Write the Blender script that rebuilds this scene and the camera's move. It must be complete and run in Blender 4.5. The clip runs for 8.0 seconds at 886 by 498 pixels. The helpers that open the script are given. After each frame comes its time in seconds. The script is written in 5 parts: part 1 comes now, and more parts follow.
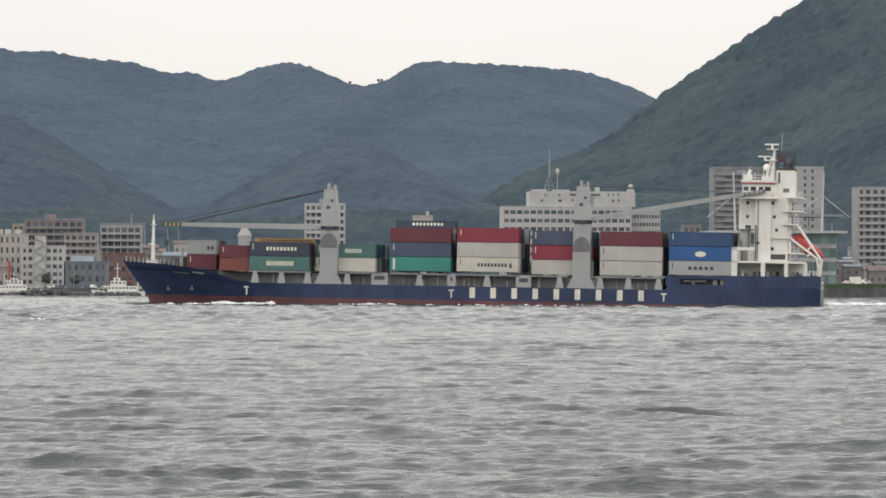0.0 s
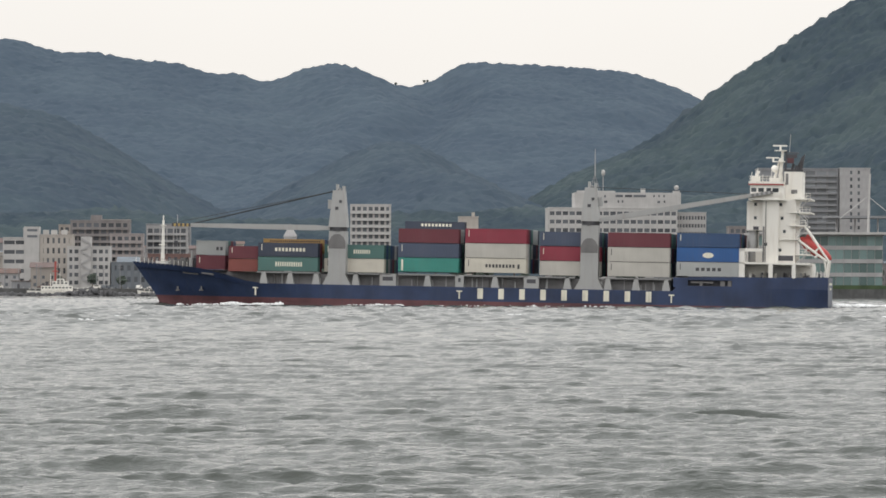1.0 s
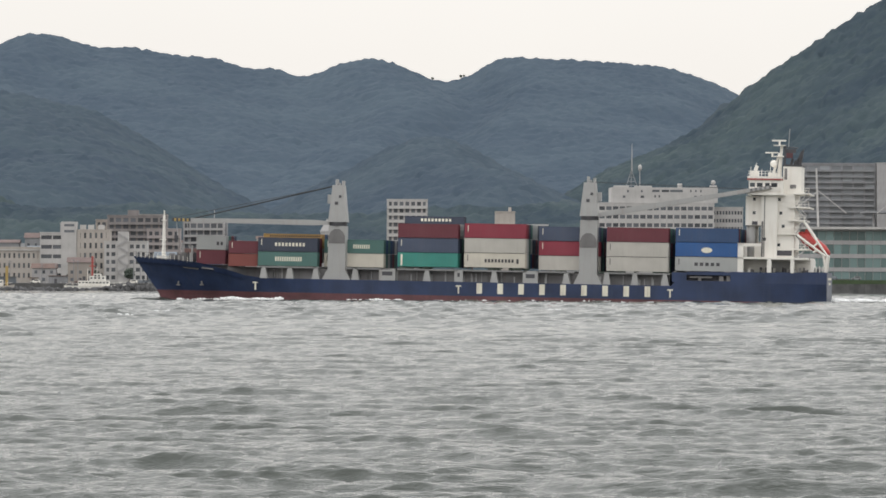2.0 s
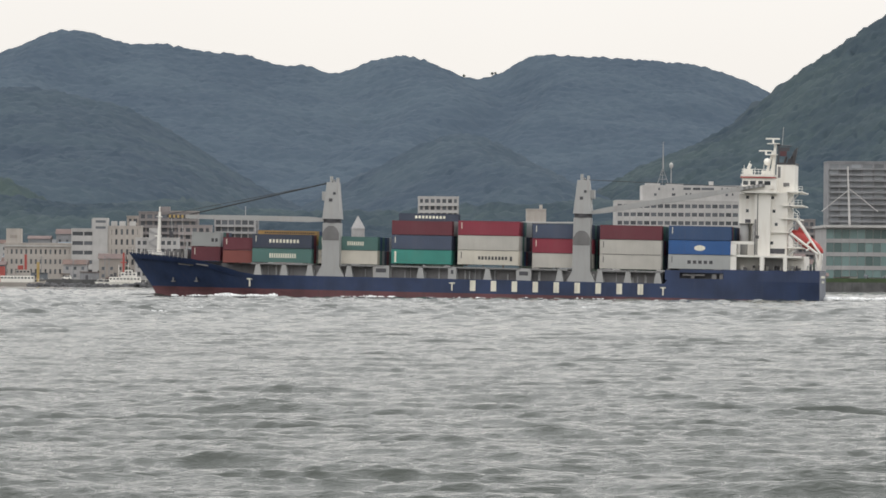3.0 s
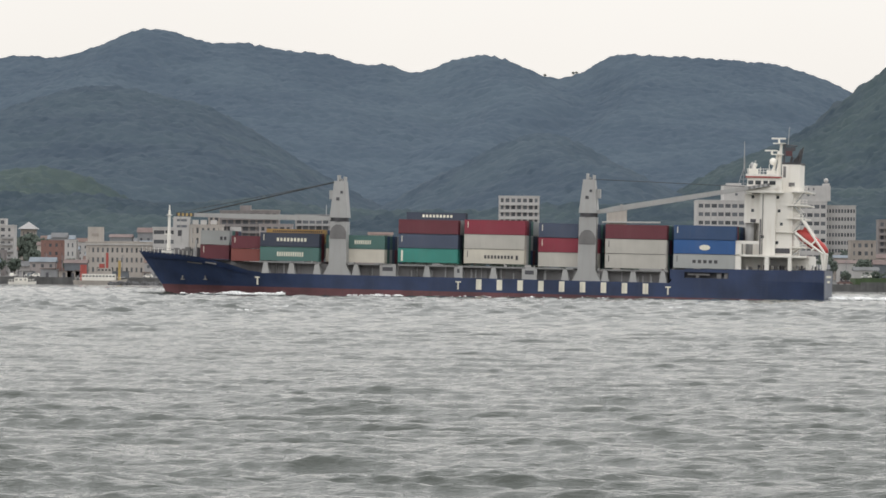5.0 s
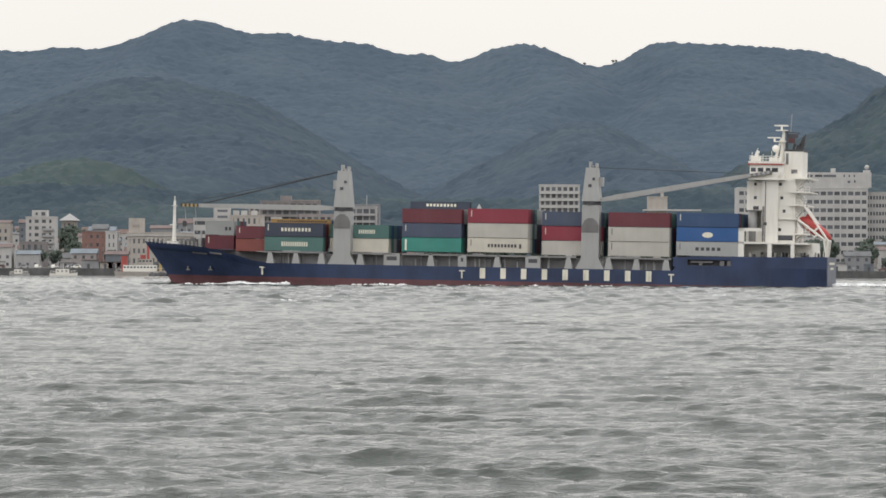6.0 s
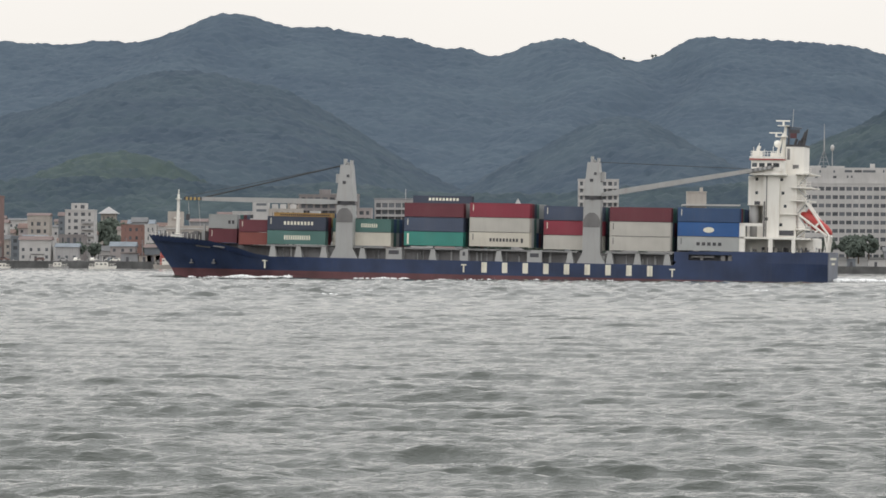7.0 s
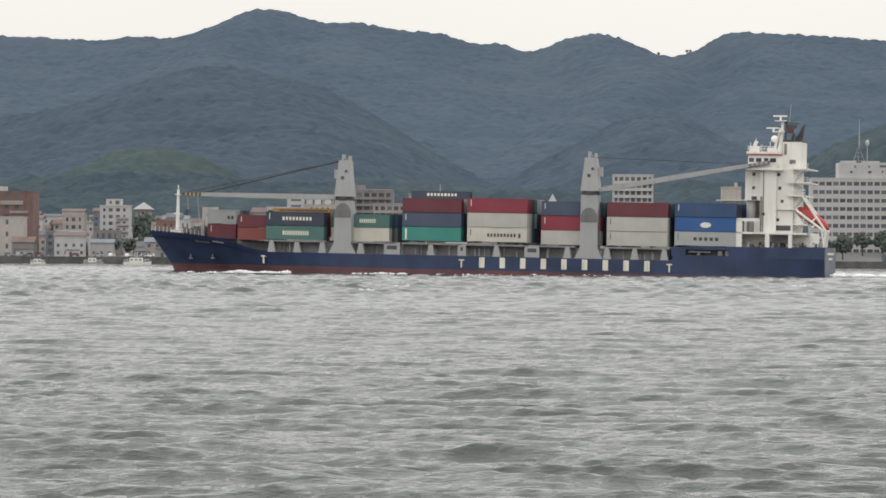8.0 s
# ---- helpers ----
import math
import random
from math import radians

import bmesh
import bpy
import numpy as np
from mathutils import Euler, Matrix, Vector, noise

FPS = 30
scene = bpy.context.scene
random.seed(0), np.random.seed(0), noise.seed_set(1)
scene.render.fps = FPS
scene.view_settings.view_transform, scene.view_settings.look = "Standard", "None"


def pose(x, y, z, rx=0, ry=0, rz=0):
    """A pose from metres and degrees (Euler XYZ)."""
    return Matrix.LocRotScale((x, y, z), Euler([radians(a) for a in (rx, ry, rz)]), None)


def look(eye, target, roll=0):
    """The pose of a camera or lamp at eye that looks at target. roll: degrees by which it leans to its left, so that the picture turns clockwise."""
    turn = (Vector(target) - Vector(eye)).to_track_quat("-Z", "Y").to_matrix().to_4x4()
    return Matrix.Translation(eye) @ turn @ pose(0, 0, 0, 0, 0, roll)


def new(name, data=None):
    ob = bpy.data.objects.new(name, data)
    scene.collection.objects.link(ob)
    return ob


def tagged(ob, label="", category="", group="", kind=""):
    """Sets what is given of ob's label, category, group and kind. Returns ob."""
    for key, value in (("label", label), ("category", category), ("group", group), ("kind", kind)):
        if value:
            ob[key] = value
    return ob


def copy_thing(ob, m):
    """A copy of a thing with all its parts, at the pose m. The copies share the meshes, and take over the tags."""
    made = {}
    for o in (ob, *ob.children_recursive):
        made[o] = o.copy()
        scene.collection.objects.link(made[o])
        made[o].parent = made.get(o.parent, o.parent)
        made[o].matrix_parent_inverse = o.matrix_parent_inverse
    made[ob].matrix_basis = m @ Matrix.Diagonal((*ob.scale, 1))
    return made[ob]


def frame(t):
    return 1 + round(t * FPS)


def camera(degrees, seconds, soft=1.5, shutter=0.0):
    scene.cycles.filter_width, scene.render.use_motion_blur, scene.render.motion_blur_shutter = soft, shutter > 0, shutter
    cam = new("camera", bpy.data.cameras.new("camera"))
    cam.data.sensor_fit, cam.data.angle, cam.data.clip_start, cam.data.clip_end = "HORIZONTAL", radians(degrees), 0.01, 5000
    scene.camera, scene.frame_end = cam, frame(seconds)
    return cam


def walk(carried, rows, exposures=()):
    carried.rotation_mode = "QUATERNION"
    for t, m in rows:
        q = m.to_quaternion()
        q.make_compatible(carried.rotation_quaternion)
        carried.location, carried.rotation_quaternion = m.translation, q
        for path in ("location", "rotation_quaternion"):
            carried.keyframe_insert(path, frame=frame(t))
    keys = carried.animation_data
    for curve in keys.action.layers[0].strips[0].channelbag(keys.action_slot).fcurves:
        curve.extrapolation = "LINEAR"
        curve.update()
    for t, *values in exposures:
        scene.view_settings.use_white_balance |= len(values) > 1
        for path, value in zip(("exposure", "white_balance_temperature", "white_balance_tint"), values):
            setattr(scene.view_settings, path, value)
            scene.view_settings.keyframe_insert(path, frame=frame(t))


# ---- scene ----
cam = camera(14.0, 8.0, soft=1.65)
EYE = 3.5
# seconds, heading to the right, pitch up, lean
TURNS = [
    (0, 2.455, 0.597, 0.150), (0.5, 2.111, 0.595, 0.157), (1, 1.731, 0.611, 0.213), (1.5, 1.400, 0.568, 0.179),
    (3, 0.658, 0.483, 0.385), (3.5, 0.318, 0.459, 0.406), (4, 0.000, 0.483, 0.570), (4.5, -0.315, 0.490, 0.664),
    (6, -1.266, 0.287, 0.201), (6.5, -1.610, 0.198, 0.281), (7, -1.880, 0.192, 0.390), (7.5, -2.150, 0.152, 0.572),
    (8, -2.428, 0.116, 0.360)]
walk(cam, [(t, pose(0, 0, EYE, 90 + up, 0, -turn) @ pose(0, 0, 0, 0, 0, lean)) for t, turn, up, lean in TURNS])

# ---------------------------------------------------------------- sky and sun
world = bpy.data.worlds.new("overcast_sky")
scene.world = world
world.use_nodes = True
wn, wl = world.node_tree.nodes, world.node_tree.links
wn.clear()
w_out, w_bg = wn.new("ShaderNodeOutputWorld"), wn.new("ShaderNodeBackground")
w_sky = wn.new("ShaderNodeTexSky")
w_sky.sky_type, w_sky.sun_disc = "NISHITA", False
w_sky.sun_elevation, w_sky.sun_rotation = radians(68), radians(234)
w_sky.air_density, w_sky.dust_density = 1.2, 4.0
# the cloud sheet: cream near the horizon, brighter overhead
w_co, w_sep, w_ramp = wn.new("ShaderNodeTexCoord"), wn.new("ShaderNodeSeparateXYZ"), wn.new("ShaderNodeValToRGB")
w_ramp.color_ramp.elements[0].position, w_ramp.color_ramp.elements[0].color = 0.0, (12.1, 11.5, 10.75, 1)
w_ramp.color_ramp.elements[1].position, w_ramp.color_ramp.elements[1].color = 0.5, (21.4, 21.4, 21.4, 1)
w_noise = wn.new("ShaderNodeTexNoise")
w_noise.inputs["Scale"].default_value, w_noise.inputs["Detail"].default_value = 3.0, 5.0
w_band = wn.new("ShaderNodeMapRange")
w_band.inputs["To Min"].default_value, w_band.inputs["To Max"].default_value = 0.92, 1.08
w_mul = wn.new("ShaderNodeMix")
w_mul.data_type, w_mul.blend_type = "RGBA", "MULTIPLY"
w_mul.inputs["Factor"].default_value = 1.0
w_mix = wn.new("ShaderNodeMix")
w_mix.data_type = "RGBA"
w_mix.inputs["Factor"].default_value = 0.9
wl.new(w_co.outputs["Generated"], w_sep.inputs[0])
wl.new(w_sep.outputs["Z"], w_ramp.inputs["Fac"])
wl.new(w_co.outputs["Generated"], w_noise.inputs["Vector"])
wl.new(w_noise.outputs["Fac"], w_band.inputs["Value"])
wl.new(w_ramp.outputs["Color"], w_mul.inputs[6])
wl.new(w_band.outputs["Result"], w_mul.inputs[7])
wl.new(w_sky.outputs["Color"], w_mix.inputs[6])
wl.new(w_mul.outputs[2], w_mix.inputs[7])
wl.new(w_mix.outputs[2], w_bg.inputs["Color"])
w_bg.inputs["Strength"].default_value = 0.1
wl.new(w_bg.outputs[0], w_out.inputs[0])

sun_data = bpy.data.lights.new("sun", "SUN")
sun_data.energy, sun_data.angle, sun_data.color = 0.4, radians(40), (1.0, 0.95, 0.88)
sun = new("sun", sun_data)
sun.matrix_world = look((0, 0, 300), (55, 40, 120))
scene.view_settings.exposure = -0.38

# ---------------------------------------------------------------- materials
def shader(name, rough=0.6, metal=0.0):
    m = bpy.data.materials.new(name)
    m.use_nodes = True
    b = m.node_tree.nodes["Principled BSDF"]
    b.inputs["Roughness"].default_value, b.inputs["Metallic"].default_value = rough, metal
    return m, m.node_tree.nodes, m.node_tree.links, b


def worn(name, colour, rough=0.6, metal=0.0, grain=0.6, stain=0.12, dirt=(0.12, 0.09, 0.07), dirt_amount=0.25, streak=True, bump=0.02, spread=0.0):
    """Paint or masonry with grain, broad fading and stains that run down."""
    m, n, l, b = shader(name, rough, metal)
    co = n.new("ShaderNodeTexCoord")
    big, fine, run = n.new("ShaderNodeTexNoise"), n.new("ShaderNodeTexNoise"), n.new("ShaderNodeTexNoise")
    big.inputs["Scale"].default_value, big.inputs["Detail"].default_value = 0.22, 4
    fine.inputs["Scale"].default_value, fine.inputs["Detail"].default_value = grain * 6, 6
    run.inputs["Scale"].default_value, run.inputs["Detail"].default_value = 1.0, 5
    mp = n.new("ShaderNodeMapping")
    mp.inputs["Scale"].default_value = (1.4, 1.4, 0.12 if streak else 1.0)
    for t in (big, fine):
        l.new(co.outputs["Object"], t.inputs["Vector"])
    l.new(co.outputs["Object"], mp.inputs["Vector"])
    l.new(mp.outputs[0], run.inputs["Vector"])
    ramp = n.new("ShaderNodeValToRGB")
    c = Vector(colour)
    ramp.color_ramp.elements[0].position, ramp.color_ramp.elements[1].position = 0.3, 0.7
    ramp.color_ramp.elements[0].color = (*(c * (1 - stain)), 1)
    ramp.color_ramp.elements[1].color = (*[min(1, v * (1 + stain)) for v in c], 1)
    l.new(big.outputs["Fac"], ramp.inputs["Fac"])
    rr = n.new("ShaderNodeMapRange")
    rr.inputs["From Min"].default_value, rr.inputs["From Max"].default_value = 0.52, 0.78
    rr.inputs["To Max"].default_value = dirt_amount
    l.new(run.outputs["Fac"], rr.inputs["Value"])
    mx = n.new("ShaderNodeMix")
    mx.data_type = "RGBA"
    l.new(rr.outputs[0], mx.inputs["Factor"])
    l.new(ramp.outputs["Color"], mx.inputs[6])
    mx.inputs[7].default_value = (*dirt, 1)
    last = mx.outputs[2]
    if spread:
        info, hsv, vr = n.new("ShaderNodeObjectInfo"), n.new("ShaderNodeHueSaturation"), n.new("ShaderNodeMapRange")
        vr.inputs["To Min"].default_value, vr.inputs["To Max"].default_value = 1 - spread, 1 + spread
        l.new(info.outputs["Random"], vr.inputs["Value"])
        l.new(vr.outputs[0], hsv.inputs["Value"])
        l.new(last, hsv.inputs["Color"])
        last = hsv.outputs["Color"]
    l.new(last, b.inputs["Base Color"])
    bp = n.new("ShaderNodeBump")
    bp.inputs["Strength"].default_value, bp.inputs["Distance"].default_value = 0.5, bump
    l.new(fine.outputs["Fac"], bp.inputs["Height"])
    l.new(bp.outputs[0], b.inputs["Normal"])
    rg = n.new("ShaderNodeMapRange")
    rg.inputs["To Min"].default_value, rg.inputs["To Max"].default_value = max(0.02, rough - 0.12), min(1, rough + 0.15)
    l.new(fine.outputs["Fac"], rg.inputs["Value"])
    l.new(rg.outputs[0], b.inputs["Roughness"])
    return m


def sea_material():
    m, n, l, b = shader("sea_water", 0.04)
    b.inputs["Base Color"].default_value = (0.052, 0.060, 0.053, 1)
    b.inputs["IOR"].default_value = 1.33
    co = n.new("ShaderNodeTexCoord")
    last = None
    for scale, squash, dist, detail in ((1.3, 2.2, 0.10, 4), (4.5, 1.9, 0.06, 5)):
        mp, t, bp = n.new("ShaderNodeMapping"), n.new("ShaderNodeTexNoise"), n.new("ShaderNodeBump")
        mp.inputs["Scale"].default_value = (1.0, squash, 1.0)
        mp.inputs["Rotation"].default_value = (0, 0, radians(12))
        t.inputs["Scale"].default_value, t.inputs["Detail"].default_value = scale, detail
        t.inputs["Roughness"].default_value = 0.6
        bp.inputs["Strength"].default_value, bp.inputs["Distance"].default_value = 0.8, dist
        l.new(co.outputs["Object"], mp.inputs["Vector"])
        l.new(mp.outputs[0], t.inputs["Vector"])
        l.new(t.outputs["Fac"], bp.inputs["Height"])
        if last:
            l.new(last, bp.inputs["Normal"])
        last = bp.outputs[0]
    l.new(last, b.inputs["Normal"])
    return m


def forest_material(name, dark, light, scale):
    m, n, l, b = shader(name, 0.9)
    b.inputs["Specular IOR Level"].default_value = 0.1
    co = n.new("ShaderNodeTexCoord")
    big, crown, leaf = n.new("ShaderNodeTexNoise"), n.new("ShaderNodeTexVoronoi"), n.new("ShaderNodeTexNoise")
    big.inputs["Scale"].default_value, big.inputs["Detail"].default_value = 0.009, 6
    crown.inputs["Scale"].default_value = scale
    leaf.inputs["Scale"].default_value, leaf.inputs["Detail"].default_value = 0.5, 5
    for t in (big, crown, leaf):
        l.new(co.outputs["Object"], t.inputs["Vector"])
    r = n.new("ShaderNodeValToRGB")
    r.color_ramp.elements[0].position, r.color_ramp.elements[1].position = 0.36, 0.68
    r.color_ramp.elements[0].color, r.color_ramp.elements[1].color = (*dark, 1), (*light, 1)
    sepc = n.new("ShaderNodeSeparateColor")
    l.new(crown.outputs["Color"], sepc.inputs[0])
    a = n.new("ShaderNodeMath")
    a.operation = "MULTIPLY_ADD"
    a.inputs[1].default_value = 0.16
    l.new(sepc.outputs[0], a.inputs[0])
    sh = n.new("ShaderNodeMath")
    sh.operation = "SUBTRACT"
    sh.inputs[1].default_value = 0.08
    l.new(big.outputs["Fac"], sh.inputs[0])
    l.new(sh.outputs[0], a.inputs[2])
    l.new(a.outputs[0], r.inputs["Fac"])
    l.new(r.outputs["Color"], b.inputs["Base Color"])
    bp = n.new("ShaderNodeBump")
    bp.inputs["Strength"].default_value, bp.inputs["Distance"].default_value = 0.4, 0.9
    l.new(leaf.outputs["Fac"], bp.inputs["Height"])
    l.new(bp.outputs[0], b.inputs["Normal"])
    return m


def glass_material(name, colour):
    m, n, l, b = shader(name, 0.08)
    b.inputs["Specular IOR Level"].default_value = 0.35
    info, r = n.new("ShaderNodeObjectInfo"), n.new("ShaderNodeValToRGB")
    r.color_ramp.elements[0].color = (*colour, 1)
    r.color_ramp.elements[1].color = (*[v * 2.2 + 0.02 for v in colour], 1)
    l.new(info.outputs["Random"], r.inputs["Fac"])
    l.new(r.outputs["Color"], b.inputs["Base Color"])
    return m


SEA = sea_material()
# distance haze is mixed into these foliage colours, the farther the bluer and paler
FOREST_FAR = forest_material("hazed_far_forest", (0.057, 0.081, 0.110), (0.071, 0.098, 0.126), 0.11)
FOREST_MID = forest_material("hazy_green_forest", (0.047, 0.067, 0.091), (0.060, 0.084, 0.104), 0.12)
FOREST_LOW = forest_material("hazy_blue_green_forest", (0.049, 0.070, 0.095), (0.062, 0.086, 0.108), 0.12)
FOREST_NEAR = forest_material("hazed_near_forest", (0.038, 0.056, 0.073), (0.058, 0.081, 0.088), 0.14)
# hull and boot colours are lightened by haze put into the paint
HULL_BLUE = worn("navy_hull_paint", (0.023, 0.040, 0.096), 0.5, stain=0.3, dirt=(0.05, 0.062, 0.10), dirt_amount=0.4)
HULL_RED = worn("red_boot_paint", (0.125, 0.050, 0.056), 0.65, stain=0.3, dirt=(0.05, 0.04, 0.04), dirt_amount=0.5)
DECK_GREY = worn("deck_grey", (0.22, 0.22, 0.22), 0.7)
COAM_GREY = worn("coaming_grey", (0.19, 0.185, 0.185), 0.7, stain=0.3, dirt_amount=0.4)
CRANE_GREY = worn("crane_pale_grey", (0.36, 0.36, 0.355), 0.55, stain=0.08, dirt=(0.25, 0.2, 0.16), dirt_amount=0.3)
SHIP_WHITE = worn("ship_white", (0.78, 0.755, 0.70), 0.45, stain=0.05, dirt=(0.45, 0.36, 0.27), dirt_amount=0.3)
LETTER_WHITE = worn("cream_letter_paint", (0.75, 0.72, 0.6), 0.6, dirt_amount=0.35)
# both darks are raised by painted-in haze; dark_gap also colours shaded openings
BLACK = worn("black_paint", (0.055, 0.055, 0.062), 0.6)
DARK = worn("dark_gap", (0.08, 0.08, 0.09), 0.8)
RED = worn("bright_red_paint", (0.42, 0.045, 0.04), 0.5)
STRIPE_RED = worn("faded_red_paint", (0.35, 0.07, 0.06), 0.55)
YELLOW = worn("yellow_paint", (0.42, 0.30, 0.11), 0.55)
WIRE = worn("wire_rope", (0.03, 0.032, 0.035), 0.6)
PANE = glass_material("window_glass", (0.03, 0.035, 0.04))
FOAM = worn("white_foam", (0.85, 0.86, 0.86), 0.9, streak=False, dirt=(0.5, 0.55, 0.55), dirt_amount=0.5, bump=0.1)
# steel colours include a slight blue haze tint, and navy is lifted by it
BOX = {
    "brown_red": worn("brown_red_steel", (0.14, 0.034, 0.046), 0.55, stain=0.08, dirt=(0.16, 0.13, 0.11), dirt_amount=0.14), "red": worn("red_steel", (0.25, 0.036, 0.058), 0.55, stain=0.08, dirt=(0.16, 0.13, 0.11), dirt_amount=0.14),
    "rust_red": worn("rust_red_steel", (0.22, 0.065, 0.055), 0.6, stain=0.08, dirt=(0.16, 0.13, 0.11), dirt_amount=0.14), "cream": worn("cream_steel", (0.57, 0.535, 0.46), 0.5, stain=0.08, dirt=(0.16, 0.13, 0.11), dirt_amount=0.14),
    "grey": worn("grey_steel", (0.37, 0.38, 0.375), 0.5, stain=0.08, dirt=(0.16, 0.13, 0.11), dirt_amount=0.14), "white": worn("off_white_steel", (0.47, 0.45, 0.41), 0.5, stain=0.08, dirt=(0.16, 0.13, 0.11), dirt_amount=0.14),
    "teal": worn("teal_steel", (0.045, 0.24, 0.20), 0.5, stain=0.08, dirt=(0.16, 0.13, 0.11), dirt_amount=0.14), "green": worn("grey_green_steel", (0.078, 0.165, 0.15), 0.55, stain=0.08, dirt=(0.16, 0.13, 0.11), dirt_amount=0.14),
    "slate": worn("slate_blue_steel", (0.066, 0.084, 0.132), 0.55, stain=0.08, dirt=(0.16, 0.13, 0.11), dirt_amount=0.14), "navy": worn("dark_navy_steel", (0.042, 0.052, 0.08), 0.55, stain=0.08, dirt=(0.16, 0.13, 0.11), dirt_amount=0.14),
    "blue": worn("blue_steel", (0.028, 0.10, 0.28), 0.5, stain=0.08, dirt=(0.16, 0.13, 0.11), dirt_amount=0.14), "deep": worn("deep_blue_steel", (0.036, 0.075, 0.165), 0.55, stain=0.08, dirt=(0.16, 0.13, 0.11), dirt_amount=0.14),
    "yellow": worn("yellow_steel", (0.42, 0.28, 0.10), 0.55, stain=0.08, dirt=(0.16, 0.13, 0.11), dirt_amount=0.14)}

# ---------------------------------------------------------------- building blocks
def box(bm, x0, x1, y0, y1, z0, z1):
    v = [bm.verts.new(c) for c in ((x0, y0, z0), (x1, y0, z0), (x1, y1, z0), (x0, y1, z0), (x0, y0, z1), (x1, y0, z1), (x1, y1, z1), (x0, y1, z1))]
    for f in ((0, 3, 2, 1), (4, 5, 6, 7), (0, 1, 5, 4), (1, 2, 6, 5), (2, 3, 7, 6), (3, 0, 4, 7)):
        bm.faces.new([v[i] for i in f])


def frustum(bm, low, high, z0, z1):
    """A tapered block: low and high are (x0, x1, y0, y1) at z0 and z1."""
    v = [bm.verts.new(c) for (x0, x1, y0, y1), z in ((low, z0), (high, z1)) for c in ((x0, y0, z), (x1, y0, z), (x1, y1, z), (x0, y1, z))]
    for f in ((0, 3, 2, 1), (4, 5, 6, 7), (0, 1, 5, 4), (1, 2, 6, 5), (2, 3, 7, 6), (3, 0, 4, 7)):
        bm.faces.new([v[i] for i in f])


def tube(bm, a, b, r0, r1=None, sides=8):
    """A round bar from a to b."""
    a, b = Vector(a), Vector(b)
    r1 = r0 if r1 is None else r1
    q = (b - a).to_track_quat("Z", "Y")
    rings = []
    for p, r in ((a, r0), (b, r1)):
        rings.append([bm.verts.new(p + q @ Vector((r * math.cos(2 * math.pi * k / sides), r * math.sin(2 * math.pi * k / sides), 0))) for k in range(sides)])
    for k in range(sides):
        bm.faces.new((rings[0][k], rings[0][(k + 1) % sides], rings[1][(k + 1) % sides], rings[1][k]))
    bm.faces.new(rings[0][::-1])
    bm.faces.new(rings[1])


def prism(bm, outline, y0, y1):
    """An outline in x and z, made thick from y0 to y1."""
    a, b = [bm.verts.new((x, y0, z)) for x, z in outline], [bm.verts.new((x, y1, z)) for x, z in outline]
    n = len(outline)
    for k in range(n):
        bm.faces.new((a[k], a[(k + 1) % n], b[(k + 1) % n], b[k]))
    bm.faces.new(a[::-1])
    bm.faces.new(b)


def mesh_of(name, bm, material, smooth=False):
    bmesh.ops.recalc_face_normals(bm, faces=bm.faces)
    me = bpy.data.meshes.new(name)
    bm.to_mesh(me)
    bm.free()
    me.materials.append(material)
    if smooth:
        me.polygons.foreach_set("use_smooth", [True] * len(me.polygons))
    return me


def part(name, bm, material, parent, label="", smooth=False):
    ob = new(name, mesh_of(name, bm, material, smooth) if isinstance(bm, bmesh.types.BMesh) else bm)
    ob.parent = parent
    return tagged(ob, label)


def block(name, parent, material, *boxes, label=""):
    bm = bmesh.new()
    for b in boxes:
        box(bm, *b)
    return part(name, bm, material, parent, label)


def bar(name, parent, material, a, b, r, r1=None, label="", sides=8):
    bm = bmesh.new()
    tube(bm, a, b, r, r1, sides)
    return part(name, bm, material, parent, label)


def thing(name, label, category, group="", kind=""):
    return tagged(new(name), label, category, group, kind)


def sheet(name, verts, faces, material, smooth=True):
    me = bpy.data.meshes.new(name)
    nv, nf = len(verts), len(faces)
    me.vertices.add(nv)
    me.vertices.foreach_set("co", np.asarray(verts, np.float32).ravel())
    me.loops.add(nf * 4)
    me.loops.foreach_set("vertex_index", np.asarray(faces, np.int32).ravel())
    me.polygons.add(nf)
    me.polygons.foreach_set("loop_start", np.arange(nf, dtype=np.int32) * 4)
    me.polygons.foreach_set("loop_total", np.full(nf, 4, np.int32))
    me.update(calc_edges=True)
    me.validate()
    me.materials.append(material)
    me.polygons.foreach_set("use_smooth", np.full(nf, smooth))
    return new(name, me)


def grid_faces(rows, cols, closed=False):
    i, j = np.meshgrid(np.arange(rows - 1), np.arange(cols if closed else cols - 1), indexing="ij")
    j2 = (j + 1) % cols
    return np.stack([i * cols + j, i * cols + j2, (i + 1) * cols + j2, (i + 1) * cols + j], -1).reshape(-1, 4)


# ---------------------------------------------------------------- sea
SEA_LEVEL = -0.38


